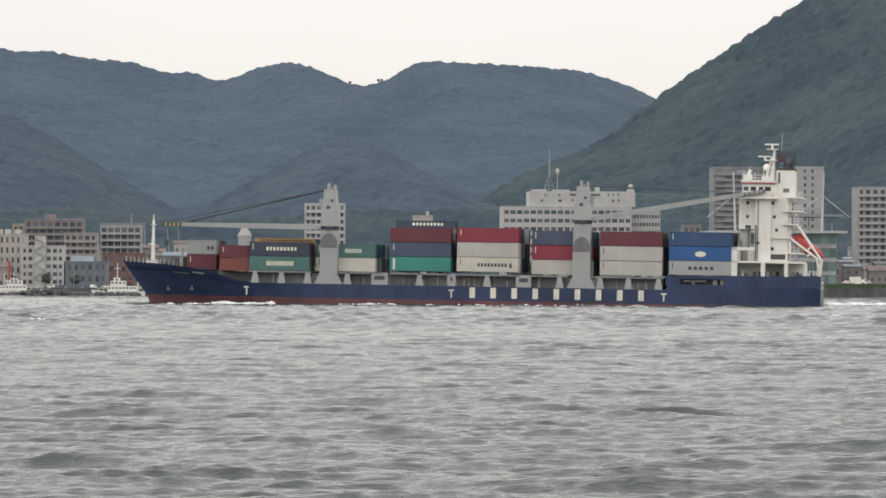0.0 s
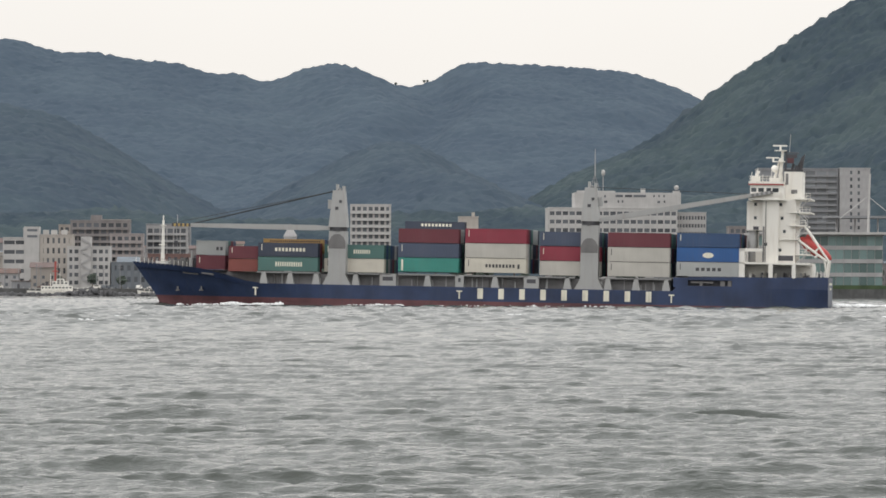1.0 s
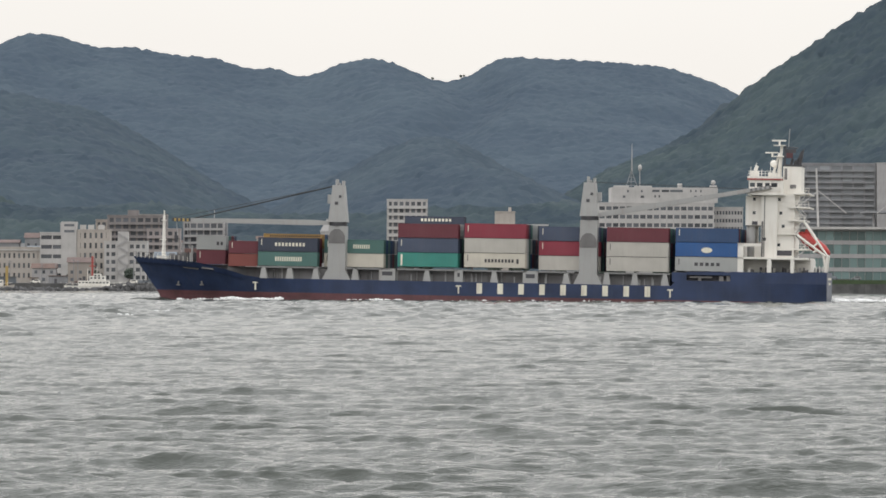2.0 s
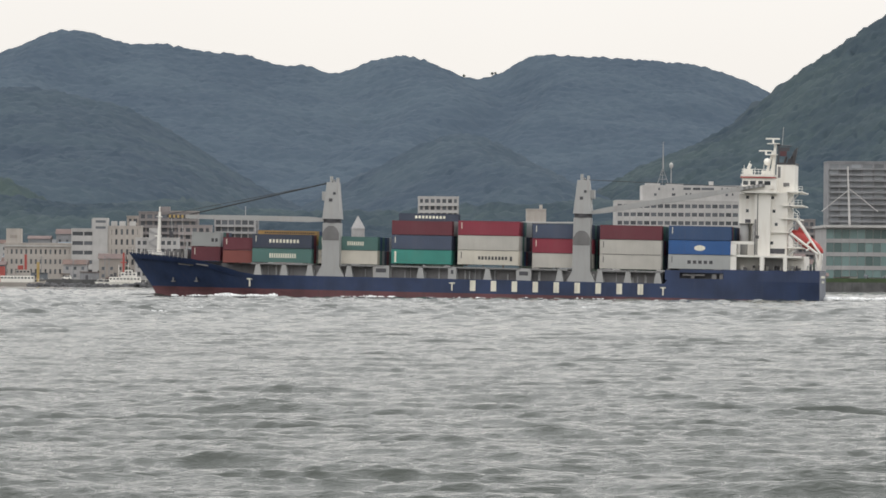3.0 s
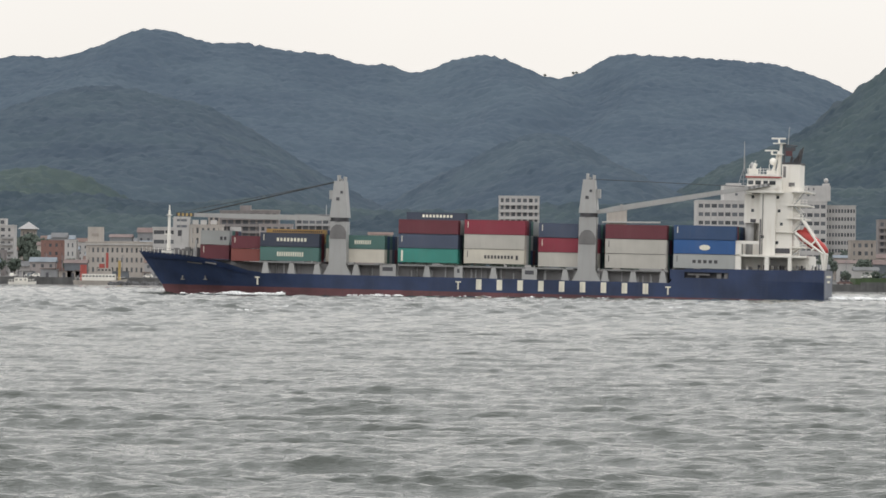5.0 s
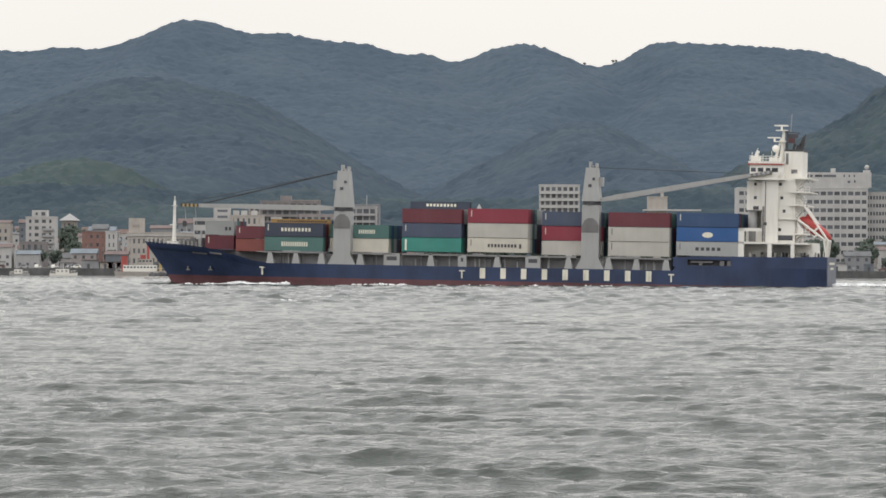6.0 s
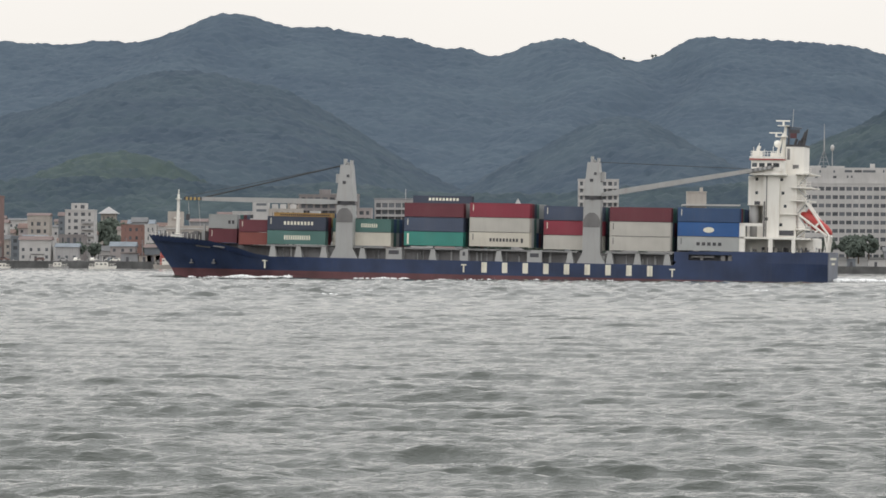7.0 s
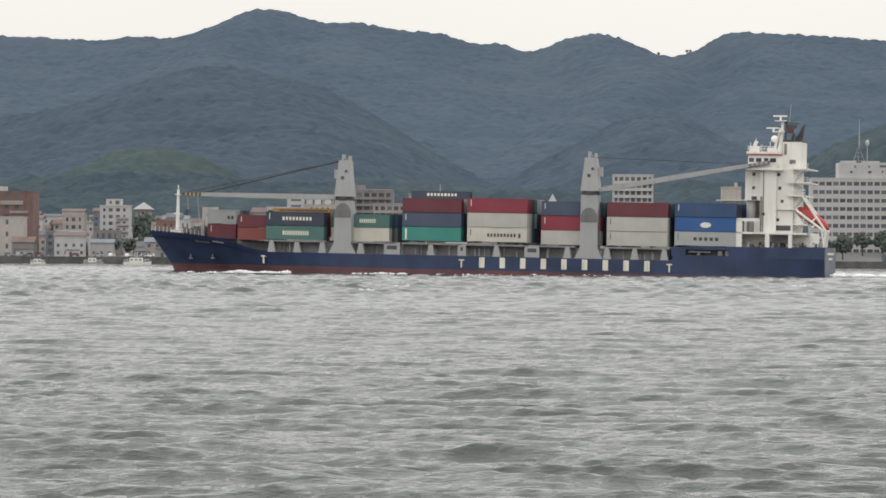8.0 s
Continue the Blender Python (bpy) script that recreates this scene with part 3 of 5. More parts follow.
def deck_crane(lift, jib_way, jib_rise, jib_length):
    root = thing("deck_crane", "pale grey ship's deck crane with a lowered boom" if jib_way > 0 else "pale grey ship's deck crane with a raised boom", "crane", "deck cranes")
    bm = bmesh.new()
    frustum(bm, (-2.9, 2.9, -1.5, 1.6), (-1.8, 1.8, -1.5, 1.6), -0.1, 2.0)
    frustum(bm, (-1.8, 1.8, -1.5, 1.6), (-1.7, 1.7, -1.5, 1.6), 2.0, 10.7 + lift)
    ped = part("pedestal", bm, CRANE_GREY, root)
    bm = bmesh.new()
    prism(bm, [(-1.7, 7.2), (1.7, 7.2), (1.7, 8.6), (1.2, 9.6), (0.5, 10.1), (-0.5, 10.1), (-1.2, 9.6), (-1.7, 8.6)], 1.55, 1.64)
    part("pedestal_panel", bm, COAM_GREY, ped, "darker rounded panel")
    bm = bmesh.new()
    tube(bm, (0, 0, 10.7 + lift), (0, 0, 11.5 + lift), 1.8, 1.8, 20)
    part("slewing_ring", bm, BLACK, root)
    bm = bmesh.new()
    frustum(bm, (-1.82, 1.82, -1.7, 1.7), (-1.15, 1.15, -1.2, 1.2), 11.5 + lift, 18.9 + lift * 0.65)
    house = part("crane_house", bm, CRANE_GREY, root)
    t = lift * 0.65
    block("vent", house, DARK, (-0.75, -0.25, 1.3, 1.5, 16.4 + t, 16.9 + t))
    block("vent", house, DARK, (-0.1, 0.55, 1.38, 1.56, 15.0 + t, 15.6 + t))
    block("top_sheave", house, CRANE_GREY, (-1.1, -0.7, -0.8, 0.8, 18.8 + t, 19.8 + t), (0.2, 0.6, -0.8, 0.8, 18.8 + t, 20.1 + t), (-0.3, 0.0, -0.5, 0.5, 18.8 + t, 19.4 + t))
    block("cab", house, CRANE_GREY, (-2.25 if jib_way < 0 else 1.4, -1.4 if jib_way < 0 else 2.25, -1.0, 0.4, 15.2 + t, 17.0 + t))
    low = 11.3 if jib_way > 0 else 13.75
    tip = Vector((jib_way * jib_length, 0.4, low + jib_rise))
    foot = Vector((jib_way * 1.7, 0.4, low))
    way = (tip - foot).normalized()
    up = Vector((0, -1, 0)).cross(way)
    up = up if up.z > 0 else -up
    bm = bmesh.new()
    sect = []
    for u, h in ((0, 0.35), (0.1, 0.55), (0.5, 0.5), (0.88, 0.38)):
        c = foot.lerp(tip, u)
        sect.append([bm.verts.new(c + up * sz * h + Vector((0, sy * 0.6, 0))) for sy, sz in ((-1, -1), (1, -1), (1, 1), (-1, 1))])
    for a, b in zip(sect, sect[1:]):
        for k in range(4):
            bm.faces.new((a[k], a[(k + 1) % 4], b[(k + 1) % 4], b[k]))
    bm.faces.new(sect[0])
    bm.faces.new(sect[-1][::-1])
    jib = part("boom", bm, CRANE_GREY, root)
    for k in range(9):
        a, b = foot.lerp(tip, 0.88 + 0.12 * k / 9), foot.lerp(tip, 0.88 + 0.12 * (k + 1) / 9)
        bm = bmesh.new()
        v = [bm.verts.new(p + up * sz * 0.3 + Vector((0, sy * 0.5, 0))) for p in (a, b) for sy, sz in ((-1, -1), (1, -1), (1, 1), (-1, 1))]
        for f in ((0, 1, 2, 3), (7, 6, 5, 4), (0, 4, 5, 1), (1, 5, 6, 2), (2, 6, 7, 3), (3, 7, 4, 0)):
            bm.faces.new([v[i] for i in f])
        part("boom_tip_band", bm, (YELLOW if jib_way > 0 else CRANE_GREY) if k % 2 else (BLACK if jib_way > 0 else COAM_GREY), jib)
    for dy in (-0.5, 0.9):
        bar("luffing_wire", root, WIRE, (0, dy - 0.2, 19.0 + t), foot.lerp(tip, 0.86) + Vector((0, dy - 0.4, 0.4)), 0.08 if jib_way > 0 else 0.045, sides=5)
    if jib_way > 0:
        bar("hoist_wire", root, WIRE, (0, 0.3, 18.9), tip + Vector((0, 0, 0.3)), 0.06, sides=5)
        for dx in (-0.8, -3.0):
            bar("hook_wire", root, CRANE_GREY, tip + Vector((dx, 0, 0)), tip + Vector((dx - 0.5, 0, -5.6)), 0.07, sides=5)
        block("hook_block", root, BLACK, (tip.x - 1.2, tip.x - 0.5, 0.1, 0.7, tip.z - 4.4, tip.z - 3.2))
    return root


aboard(deck_crane(0, 1, 0.15, 34.2), pose(98.1, 9.2, 2.55))
aboard(deck_crane(2.0, -1, 6.1, 36.0), pose(47.2, 9.2, 2.55))

# ---------------------------------------------------------------- containers
_kits = {}


def corrugated(length, height, material):
    """The panels of a container, with pressed corrugations on the long sides."""
    bm = bmesh.new()
    n = max(8, int(length / 0.3))
    for side in (1, -1):
        lo, hi = [], []
        for k in range(n * 2 + 1):
            x = 0.12 + (length - 0.24) * k / (n * 2)
            y = side * (1.215 if k % 2 else 1.165)
            lo.append(bm.verts.new((x, y, 0.12)))
            hi.append(bm.verts.new((x, y, height - 0.1)))
        for k in range(n * 2):
            bm.faces.new((lo[k], lo[k + 1], hi[k + 1], hi[k]))
    box(bm, 0.1, length - 0.05, -1.19, 1.19, 0.12, height - 0.05)
    return mesh_of("panels", bm, material)


def kit(length, height, colour):
    key = (length, height, colour)
    if key in _kits:
        return _kits[key]
    m = BOX[colour]
    bm = bmesh.new()
    for y in (-1.22, 1.08):
        for z in (0.09, height - 0.14):
            box(bm, 0, length, y, y + 0.14, z, z + 0.12)
        for x in (0, length - 0.16):
            box(bm, x, x + 0.16, y, y + 0.14, 0, height)
    for x in (0, length - 0.14):
        for z in (0, height - 0.12):
            box(bm, x, x + 0.14, -1.08, 1.08, z, z + 0.12)
    frame_mesh = mesh_of("frame", bm, m)
    door = bmesh.new()
    box(door, -0.02, 0.05, 0.01, 1.07, 0.13, height - 0.13)
    for y in (0.3, 0.75):
        tube(door, (-0.06, y, 0.05), (-0.06, y, height - 0.06), 0.035, sides=5)
    _kits[key] = (corrugated(length, height, m), frame_mesh, mesh_of("door", door, m))
    return _kits[key]


def container(length, height, colour, words):
    label = words + " on the ship's deck"
    root = thing("shipping_container", label, "container", "deck containers")
    panels, frame_mesh, door = kit(length, height, colour)
    part("body_shell", panels, None, root)
    part("frame", frame_mesh, None, root)
    part("door", door, None, root)
    other = part("door", door, None, root)
    other.matrix_basis = pose(0, 0, 0, 180, 0, 0) @ pose(0, 0, -height)
    return root


WORDS = {"brown_red": "brown-red corrugated steel container", "red": "dark red corrugated steel container", "rust_red": "rusty red corrugated short container",
         "cream": "cream corrugated steel container", "grey": "light grey corrugated steel container", "white": "off-white corrugated steel container",
         "teal": "teal green corrugated steel container", "green": "grey-green corrugated steel container", "slate": "slate blue corrugated steel container",
         "navy": "dark navy corrugated steel container", "blue": "bright blue corrugated steel container", "deep": "deep blue corrugated steel container",
         "yellow": "yellow corrugated steel container"}


def sign_bars(root, x0, x1, z0, z1, material, count):
    w = (x1 - x0) / count
    for k in range(count):
        block("sign_bar", root, material, (x0 + w * k, x0 + w * (k + 0.62), 1.16, 1.235, z0, z1))


def bay(x0, length, height, base, rows, tiers, inner=None, signs=()):
    """One bay of stacks: rows are the y of the stacks, nearest to port first; tiers are colours from below."""
    rng = random.Random(int(x0 * 10))
    pool = ["brown_red", "slate", "navy", "navy", "deep", "green", "grey"]
    for i, y in enumerate(rows):
        colours = list(tiers) if i == 0 else [rng.choice(pool) for _ in tiers]
        h, b = height, base
        if inner and i >= inner[0]:
            colours, h, b = (colours + [inner[1]])[-inner[4]:] if i == inner[0] else colours, inner[2], inner[3]
            if i == inner[0]:
                colours[-1] = inner[1]
        for k, c in enumerate(colours):
            ob = container(length, h, c, WORDS[c])
            if i == 0:
                if (int(x0) + k) % 3:
                    block("code_bar", ob, LETTER_WHITE if c not in ("white", "cream", "grey") else BLACK, (length - 0.8, length - 0.66, 1.15, 1.23, h * 0.45, h - 0.35))
                for tier, sx0, sx1, sz0, sz1, mat, n in signs:
                    if tier == k and n == 0:
                        bm = bmesh.new()
                        prism(bm, [((sx0 + sx1) / 2 + (sx1 - sx0) / 2 * math.cos(q * math.pi / 8), (sz0 + sz1) / 2 + (sz1 - sz0) / 2 * math.sin(q * math.pi / 8)) for q in range(16)], 1.16, 1.235)
                        part("sign_oval", bm, mat, ob)
                    elif tier == k:
                        sign_bars(ob, sx0, sx1, sz0, sz1, mat, n)
            elif inner and i == inner[0] and k == len(colours) - 1 and c == "navy":
                sign_bars(ob, length * 0.22, length * 0.75, h - 1.0, h - 0.45, LETTER_WHITE, 9)
            if c == "yellow":
                sign_bars(ob, 0.5, length - 1.2, h - 0.62, h - 0.3, BLACK, 24)
            aboard(ob, pose(x0, y, b + k * h + 0.004))


ALL = [9.7, 7.2, 4.7, 2.2, -0.3, -2.8, -5.3, -7.8]
W, D = LETTER_WHITE, BLACK
bay(114.5, 6.06, 2.6, 4.75, [8.4, 5.9, 3.4, 0.9, -1.6, -4.1], ["rust_red", "brown_red"])
bay(122.0, 6.06, 2.95, 5.05, [4.7, 2.2, -0.3, -2.8], ["brown_red", "grey"], signs=((1, 0.6, 2.2, 1.0, 1.7, D, 2),))
bay(102.0, 12.19, 2.88, 4.98, ALL, ["green", "navy"], (2, "yellow", 2.9, 5.75, 2), ((0, 3.2, 8.8, 1.0, 1.9, W, 12), (1, 2.6, 9.0, 1.15, 1.85, W, 9)))
bay(88.9, 12.19, 2.8, 5.0, ALL[1:], ["cream", "green"], signs=((1, 2.9, 6.4, 1.0, 1.8, W, 8),))
bay(73.4, 12.19, 2.9, 5.3, ALL, ["teal", "slate", "brown_red"], (3, "navy", 2.6, 5.2, 4), ((0, 11.2, 11.8, 0.3, 2.5, W, 1),))
bay(59.8, 12.3, 2.94, 5.4, ALL, ["cream", "white", "red"], signs=((0, 2.3, 8.4, 1.1, 1.75, D, 9), (0, 1.3, 2.0, 0.9, 1.8, D, 1)))
bay(45.2, 12.19, 2.93, 5.1, ALL[1:], ["white", "red", "slate"])
bay(31.2, 12.3, 2.92, 5.15, ALL, ["white", "white", "brown_red"])
bay(17.5, 12.3, 2.86, 5.46, ALL, ["grey", "blue", "deep"], signs=((0, 3.5, 8.9, 1.1, 1.75, D, 5), (1, 5.0, 7.2, 0.8, 1.9, W, 0)))

# ---------------------------------------------------------------- deckhouse at the stern
def deckhouse():
    root = thing("deckhouse", "white steel deckhouse with bridge, funnel and radar mast", "deckhouse")
    W_ = SHIP_WHITE
    block("base_house", root, W_, (3.0, 17.6, -9.3, 6.6, 5.46, 8.1))
    block("lower_deck", root, W_, (3.2, 17.35, -10.4, 10.8, 8.1, 8.5))
    for x0, x1, z1 in ((16.2, 17.6, 11.2), (10.7, 11.6, 8.1), (6.2, 7.0, 8.1)):
        block("deck_column", root, W_, (x0 - 0.2, x1 - 0.25, 9.8, 10.8, 5.46, z1))
    block("deck_beam", root, W_, (12.6, 17.35, 9.8, 10.8, 10.6, 11.2))
    block("boat_deck_wall", root, W_, (12.7, 16.2, 6.4, 6.6, 8.5, 11.2))
    block("front_block", root, W_, (12.9, 16.0, -8.0, 7.4, 14.8, 20.6))
    block("front_leg", root, W_, (14.5, 16.0, -8.0, 4.0, 8.5, 14.8))
    bm = bmesh.new()
    tube(bm, (14.9, 6.0, 8.5), (14.9, 6.0, 14.8), 0.95, 0.95, 14)
    part("vent_trunk", bm, CRANE_GREY, root, smooth=True)
    block("tower", root, W_, (9.6, 12.8, -8.4, 8.6, 8.5, 21.0))
    block("rear_block", root, W_, (6.3, 9.6, -8.0, 7.8, 8.5, 21.0))
    # dark plate on the flat wall gives a recess's shade by colour
    block("rear_shade_plate", root, DARK, (6.7, 10.4, 7.82, 7.9, 8.9, 9.9))
    for x0, x1, z in ((3.4, 6.6, 21.2), (3.4, 7.4, 18.5), (4.2, 7.4, 15.9), (5.8, 10, 13.2), (3.3, 6.4, 10.2)):
        b = block("balcony", root, W_, (x0, x1, -8.2, 8.4, z - 0.16, z + 0.1))
        for x in np.arange(x0 + 0.1, x1, 0.75):
            bar("rail_post", b, W_, (x, 8.3, z), (x, 8.3, z + 1.05), 0.04, sides=5)
        for h in (0.55, 1.05):
            bar("rail", b, W_, (x0, 8.3, z + h), (x1, 8.3, z + h), 0.04, sides=5)
    for x, z in ((14.3, 20.0), (14.3, 17.3), (9.3, 20.0), (9.0, 17.3), (8.5, 14.7), (12.1, 12.1), (9.3, 11.0)):
        y = 7.42 if x > 12.9 else 8.62 if x > 9.6 else 7.82
        block("porthole", root, PANE, (x - 0.28, x + 0.28, y - 0.1, y + 0.02, z - 0.3, z + 0.3))
    # ladder and pipes on the side
    bar("drain_pipe", root, COAM_GREY, (12.55, 8.75, 8.6), (12.55, 8.75, 15.6), 0.16)
    bar("drain_pipe", root, COAM_GREY, (12.15, 8.72, 8.6), (12.15, 8.72, 20.6), 0.08)
    block("side_hatch", root, DARK, (13.6, 14.7, 7.35, 7.44, 14.9, 15.6))
    # bridge
    br = block("bridge", root, W_, (8.6, 15.3, -10.5, 9.2, 21.0, 23.7))
    block("bridge_floor", br, W_, (8.2, 15.6, -10.9, 9.6, 20.8, 21.15))
    block("bridge_roof", br, W_, (8.9, 15.6, -10.7, 9.4, 23.7, 24.5))
    block("red_stripe", br, STRIPE_RED, (8.88, 15.63, -10.73, 9.44, 23.75, 24.05), label="faded red stripe")
    for x0, x1 in ((14.1, 15.1), (12.6, 13.7), (11.2, 12.1), (9.7, 10.9)):
        block("bridge_window", br, PANE, (x0, x1, 9.1, 9.24, 22.4, 23.2))
    for y in np.arange(-9, 9, 1.5):
        block("bridge_window", br, PANE, (15.2, 15.34, y, y + 1.1, 22.4, 23.2))
    for x in np.arange(8.9, 15.6, 0.8):
        bar("roof_rail_post", br, W_, (x, 9.2, 24.5), (x, 9.2, 25.5), 0.045, sides=5)
    bar("roof_rail", br, W_, (8.9, 9.2, 25.5), (15.5, 9.2, 25.5), 0.05, sides=5)
    bar("roof_rail", br, W_, (8.9, 9.2, 25.0), (15.5, 9.2, 25.0), 0.05, sides=5)
    block("roof_locker", br, W_, (13.6, 15.2, 5, 8.6, 24.5, 25.6), (10.0, 11.6, 4, 8.4, 24.5, 25.3))
    bar("whip_aerial", br, W_, (14.4, 7, 24.5), (14.0, 7, 27.2), 0.05)
    bar("searchlight", br, W_, (14.2, 8, 25.6), (13.8, 8, 26.6), 0.35)
    # funnel
    fu = block("funnel", root, W_, (5.2, 8.8, -3.5, 6.0, 21.0, 26.6))
    block("funnel_top", fu, BLACK, (5.15, 8.85, -3.55, 6.05, 26.6, 27.0), label="black funnel top")
    block("funnel_grille", fu, COAM_GREY, (6.2, 7.4, 5.95, 6.05, 22.2, 23.0))
    block("funnel_louvre", fu, COAM_GREY, (8.0, 8.55, 5.96, 6.04, 24.0, 26.2))
    for x, z, r in ((7.6, 28.3, 0.28), (7.0, 28.0, 0.2), (6.5, 28.4, 0.22), (5.9, 28.8, 0.35)):
        bar("exhaust_pipe", fu, BLACK, (x, 1.5, 26.9), (x - 0.35, 1.5, z), r, sides=10)
    bm = bmesh.new()
    prism(bm, [(6.3, 28.2), (5.3, 28.4), (5.0, 30.3), (5.7, 29.6)], 1.0, 1.9)
    part("exhaust_cowl", bm, BLACK, fu)
    # radar mast
    ma = part("radar_mast", _taper((9.9, 2, 24.5), (9.4, 2, 31.0), 0.5, 0.25), W_, root)
    bar("mast_leg", ma, W_, (11.2, 2, 24.5), (9.9, 2, 29.4), 0.3, 0.2)
    block("mast_platform", ma, W_, (8.9, 11.4, 1, 3, 28.6, 28.75), (8.6, 11.0, 1, 3, 30.8, 30.95))
    block("radar_scanner", ma, W_, (10.2, 12.7, 1.8, 2.2, 29.3, 29.55))
    block("radar_scanner", ma, W_, (8.6, 11.4, 1.8, 2.2, 31.7, 32.0))
    bar("scanner_post", ma, W_, (9.9, 2, 30.9), (9.9, 2, 31.7), 0.2)
    bar("scanner_post", ma, W_, (11.3, 2, 28.7), (11.3, 2, 29.3), 0.2)
    bm = bmesh.new()
    bmesh.ops.create_icosphere(bm, subdivisions=2, radius=0.75, matrix=Matrix.Translation((10.9, 3, 27.2)))
    part("satellite_dome", bm, W_, ma, smooth=True)
    bar("aerial", ma, CRANE_GREY, (8.1, 2, 30.5), (7.9, 2, 34.2), 0.06)
    bar("yard", ma, DARK, (9.4, 2, 30.6), (6.2, 2, 30.4), 0.12)
    bar("flag_halyard", ma, DARK, (8.9, 2, 24.9), (8.7, 2, 31.0), 0.2)
    # sagging signal flag in two stiff pieces
    block("flag", ma, HULL_RED, (7.2, 8.5, 1.95, 2.05, 28.4, 29.4), label="small dark red flag")
    block("flag_fold", ma, DARK, (6.6, 8.6, 1.9, 2.0, 29.4, 30.2))
    # stern gallery between the columns
    rng = random.Random(8)
    for k in range(34):
        x = rng.uniform(0.6, 15.6)
        w, h = rng.uniform(0.2, 0.7), rng.uniform(0.4, 1.15)
        block("deck_fitting", root, rng.choice([COAM_GREY, CRANE_GREY, W_, W_, BLACK]), (x, x + w, 7.0, 8.4, 5.46, 5.46 + h))
    # grey panel over the white wall, the gallery's shade put into its colour
    block("gallery_shade", root, CRANE_GREY, (6.9, 10.6, 6.58, 6.66, 5.6, 7.8))
    for x in np.arange(0.4, 3.2, 0.7):
        bar("stern_rail_post", root, W_, (x, 9.3, 5.6), (x, 9.3, 6.9), 0.07, sides=5)
    for k, z in enumerate((8.5, 10.3, 13.3, 16.0, 18.6)):
        a, b = (3.9, 6.0) if k % 2 else (6.0, 3.9)
        rise = (1.7, 2.8, 2.5, 2.4, 2.5)[k]
        st = bar("outside_stair", root, CRANE_GREY, (a, 7.95, z), (b, 7.95, z + rise), 0.16, sides=6)
        bar("stair_rail", st, W_, (a, 8.25, z + 0.9), (b, 8.25, z + rise + 0.9), 0.05, sides=5)
    for x, z in ((14.4, 21.6), (12.4, 21.5), (9.0, 21.6)):
        block("side_locker", root, W_, (x, x + 0.8, 9.25, 9.55, z, z + 0.7))
    for x in (15.2, 13.0, 11.3, 9.4):
        bar("roof_aerial", root, W_, (x, 6.5, 24.5), (x, 6.5, 26.0 + (x % 1.0) * 2), 0.05, sides=5)
    return aboard(root, pose(0.35, 0, 0))


def lifeboat_davit():
    root = thing("lifeboat_davit", "white sloping launching frame at the stern", "davit")
    for y in (4.4, 8.2):
        bar("rail_beam", root, SHIP_WHITE, (6.0, y, 13.0), (0.4, y, 8.9), 0.24)
        bar("upper_beam", root, SHIP_WHITE, (4.8, y, 15.7), (-0.1, y, 8.8), 0.22)
        bar("post", root, SHIP_WHITE, (-0.05, y, 9.0), (0.35, y, 5.6), 0.28)
        bar("post", root, SHIP_WHITE, (0.8, y, 9.0), (0.3, y, 5.6), 0.2)
        bar("brace", root, SHIP_WHITE, (2.9, y, 10.6), (1.8, y, 11.7), 0.2)
        bar("strut", root, SHIP_WHITE, (2.8, y, 9.6), (1.9, y, 10.2), 0.2)
    bar("cross_beam", root, SHIP_WHITE, (0, 4.4, 8.9), (0, 8.2, 8.9), 0.22)
    return aboard(root, Matrix())


def lifeboat():
    """An enclosed free-fall boat lying nose down on its frame."""
    root = thing("lifeboat", "bright red enclosed lifeboat on its launching frame", "lifeboat")
    bm = bmesh.new()
    rings = []
    for u, r, lift in ((0, 0.25, 0.1), (0.06, 0.75, 0.05), (0.2, 1.15, 0), (0.55, 1.25, 0), (0.8, 1.0, 0), (0.94, 0.55, 0), (1, 0.12, 0)):
        rings.append([bm.verts.new((-7.6 * u, r * 1.05 * math.cos(k * math.pi / 6), lift + r * math.sin(k * math.pi / 6))) for k in range(12)])
    for a, b in zip(rings, rings[1:]):
        for k in range(12):
            bm.faces.new((a[k], a[(k + 1) % 12], b[(k + 1) % 12], b[k]))
    bm.faces.new(rings[0])
    bm.faces.new(rings[-1][::-1])
    part("boat_shell", bm, RED, root, smooth=True)
    block("conning_hatch", root, RED, (-2.3, -0.9, -0.6, 0.6, 0.9, 1.7))
    block("rubbing_strake", root, STRIPE_RED, (-6.4, -0.5, -1.36, 1.36, -0.1, 0.12))
    return aboard(root, pose(6.0, 6.3, 13.3, 0, -32, 0))


deckhouse()
lifeboat_davit()
lifeboat()


def foam(name, label, x0, x1, y0, y1, count, size, height, seed, z=-0.1):
    """Broken white water along the hull, as lumpy low mounds."""
    rng = random.Random(seed)
    bm = bmesh.new()
    for k in range(count):
        x, y = rng.uniform(x0, x1), rng.uniform(y0, y1)
        crest = 0.5 + 0.5 * math.sin(x * 0.9 + seed) * math.sin(x * 0.37 + 2 * seed)
        if rng.random() > 0.25 + crest:
            continue
        r = size * rng.uniform(0.4, 1.2)
        h = height * rng.uniform(0.3, 1.0) * (0.4 + 0.9 * crest)
        m = Matrix.Translation((x, y, z - x * 0.01518)) @ Matrix.Diagonal((r * rng.uniform(1.2, 2.4), r * 0.6, h, 1))
        bmesh.ops.create_icosphere(bm, subdivisions=1, radius=1.0, matrix=m @ pose(0, 0, 0, rng.uniform(0, 90), 0, rng.uniform(0, 180)))
    ob = new(name, mesh_of(name, bm, FOAM, True))
    tagged(ob, label, "foam", kind="stuff")
    return aboard(ob, Matrix())


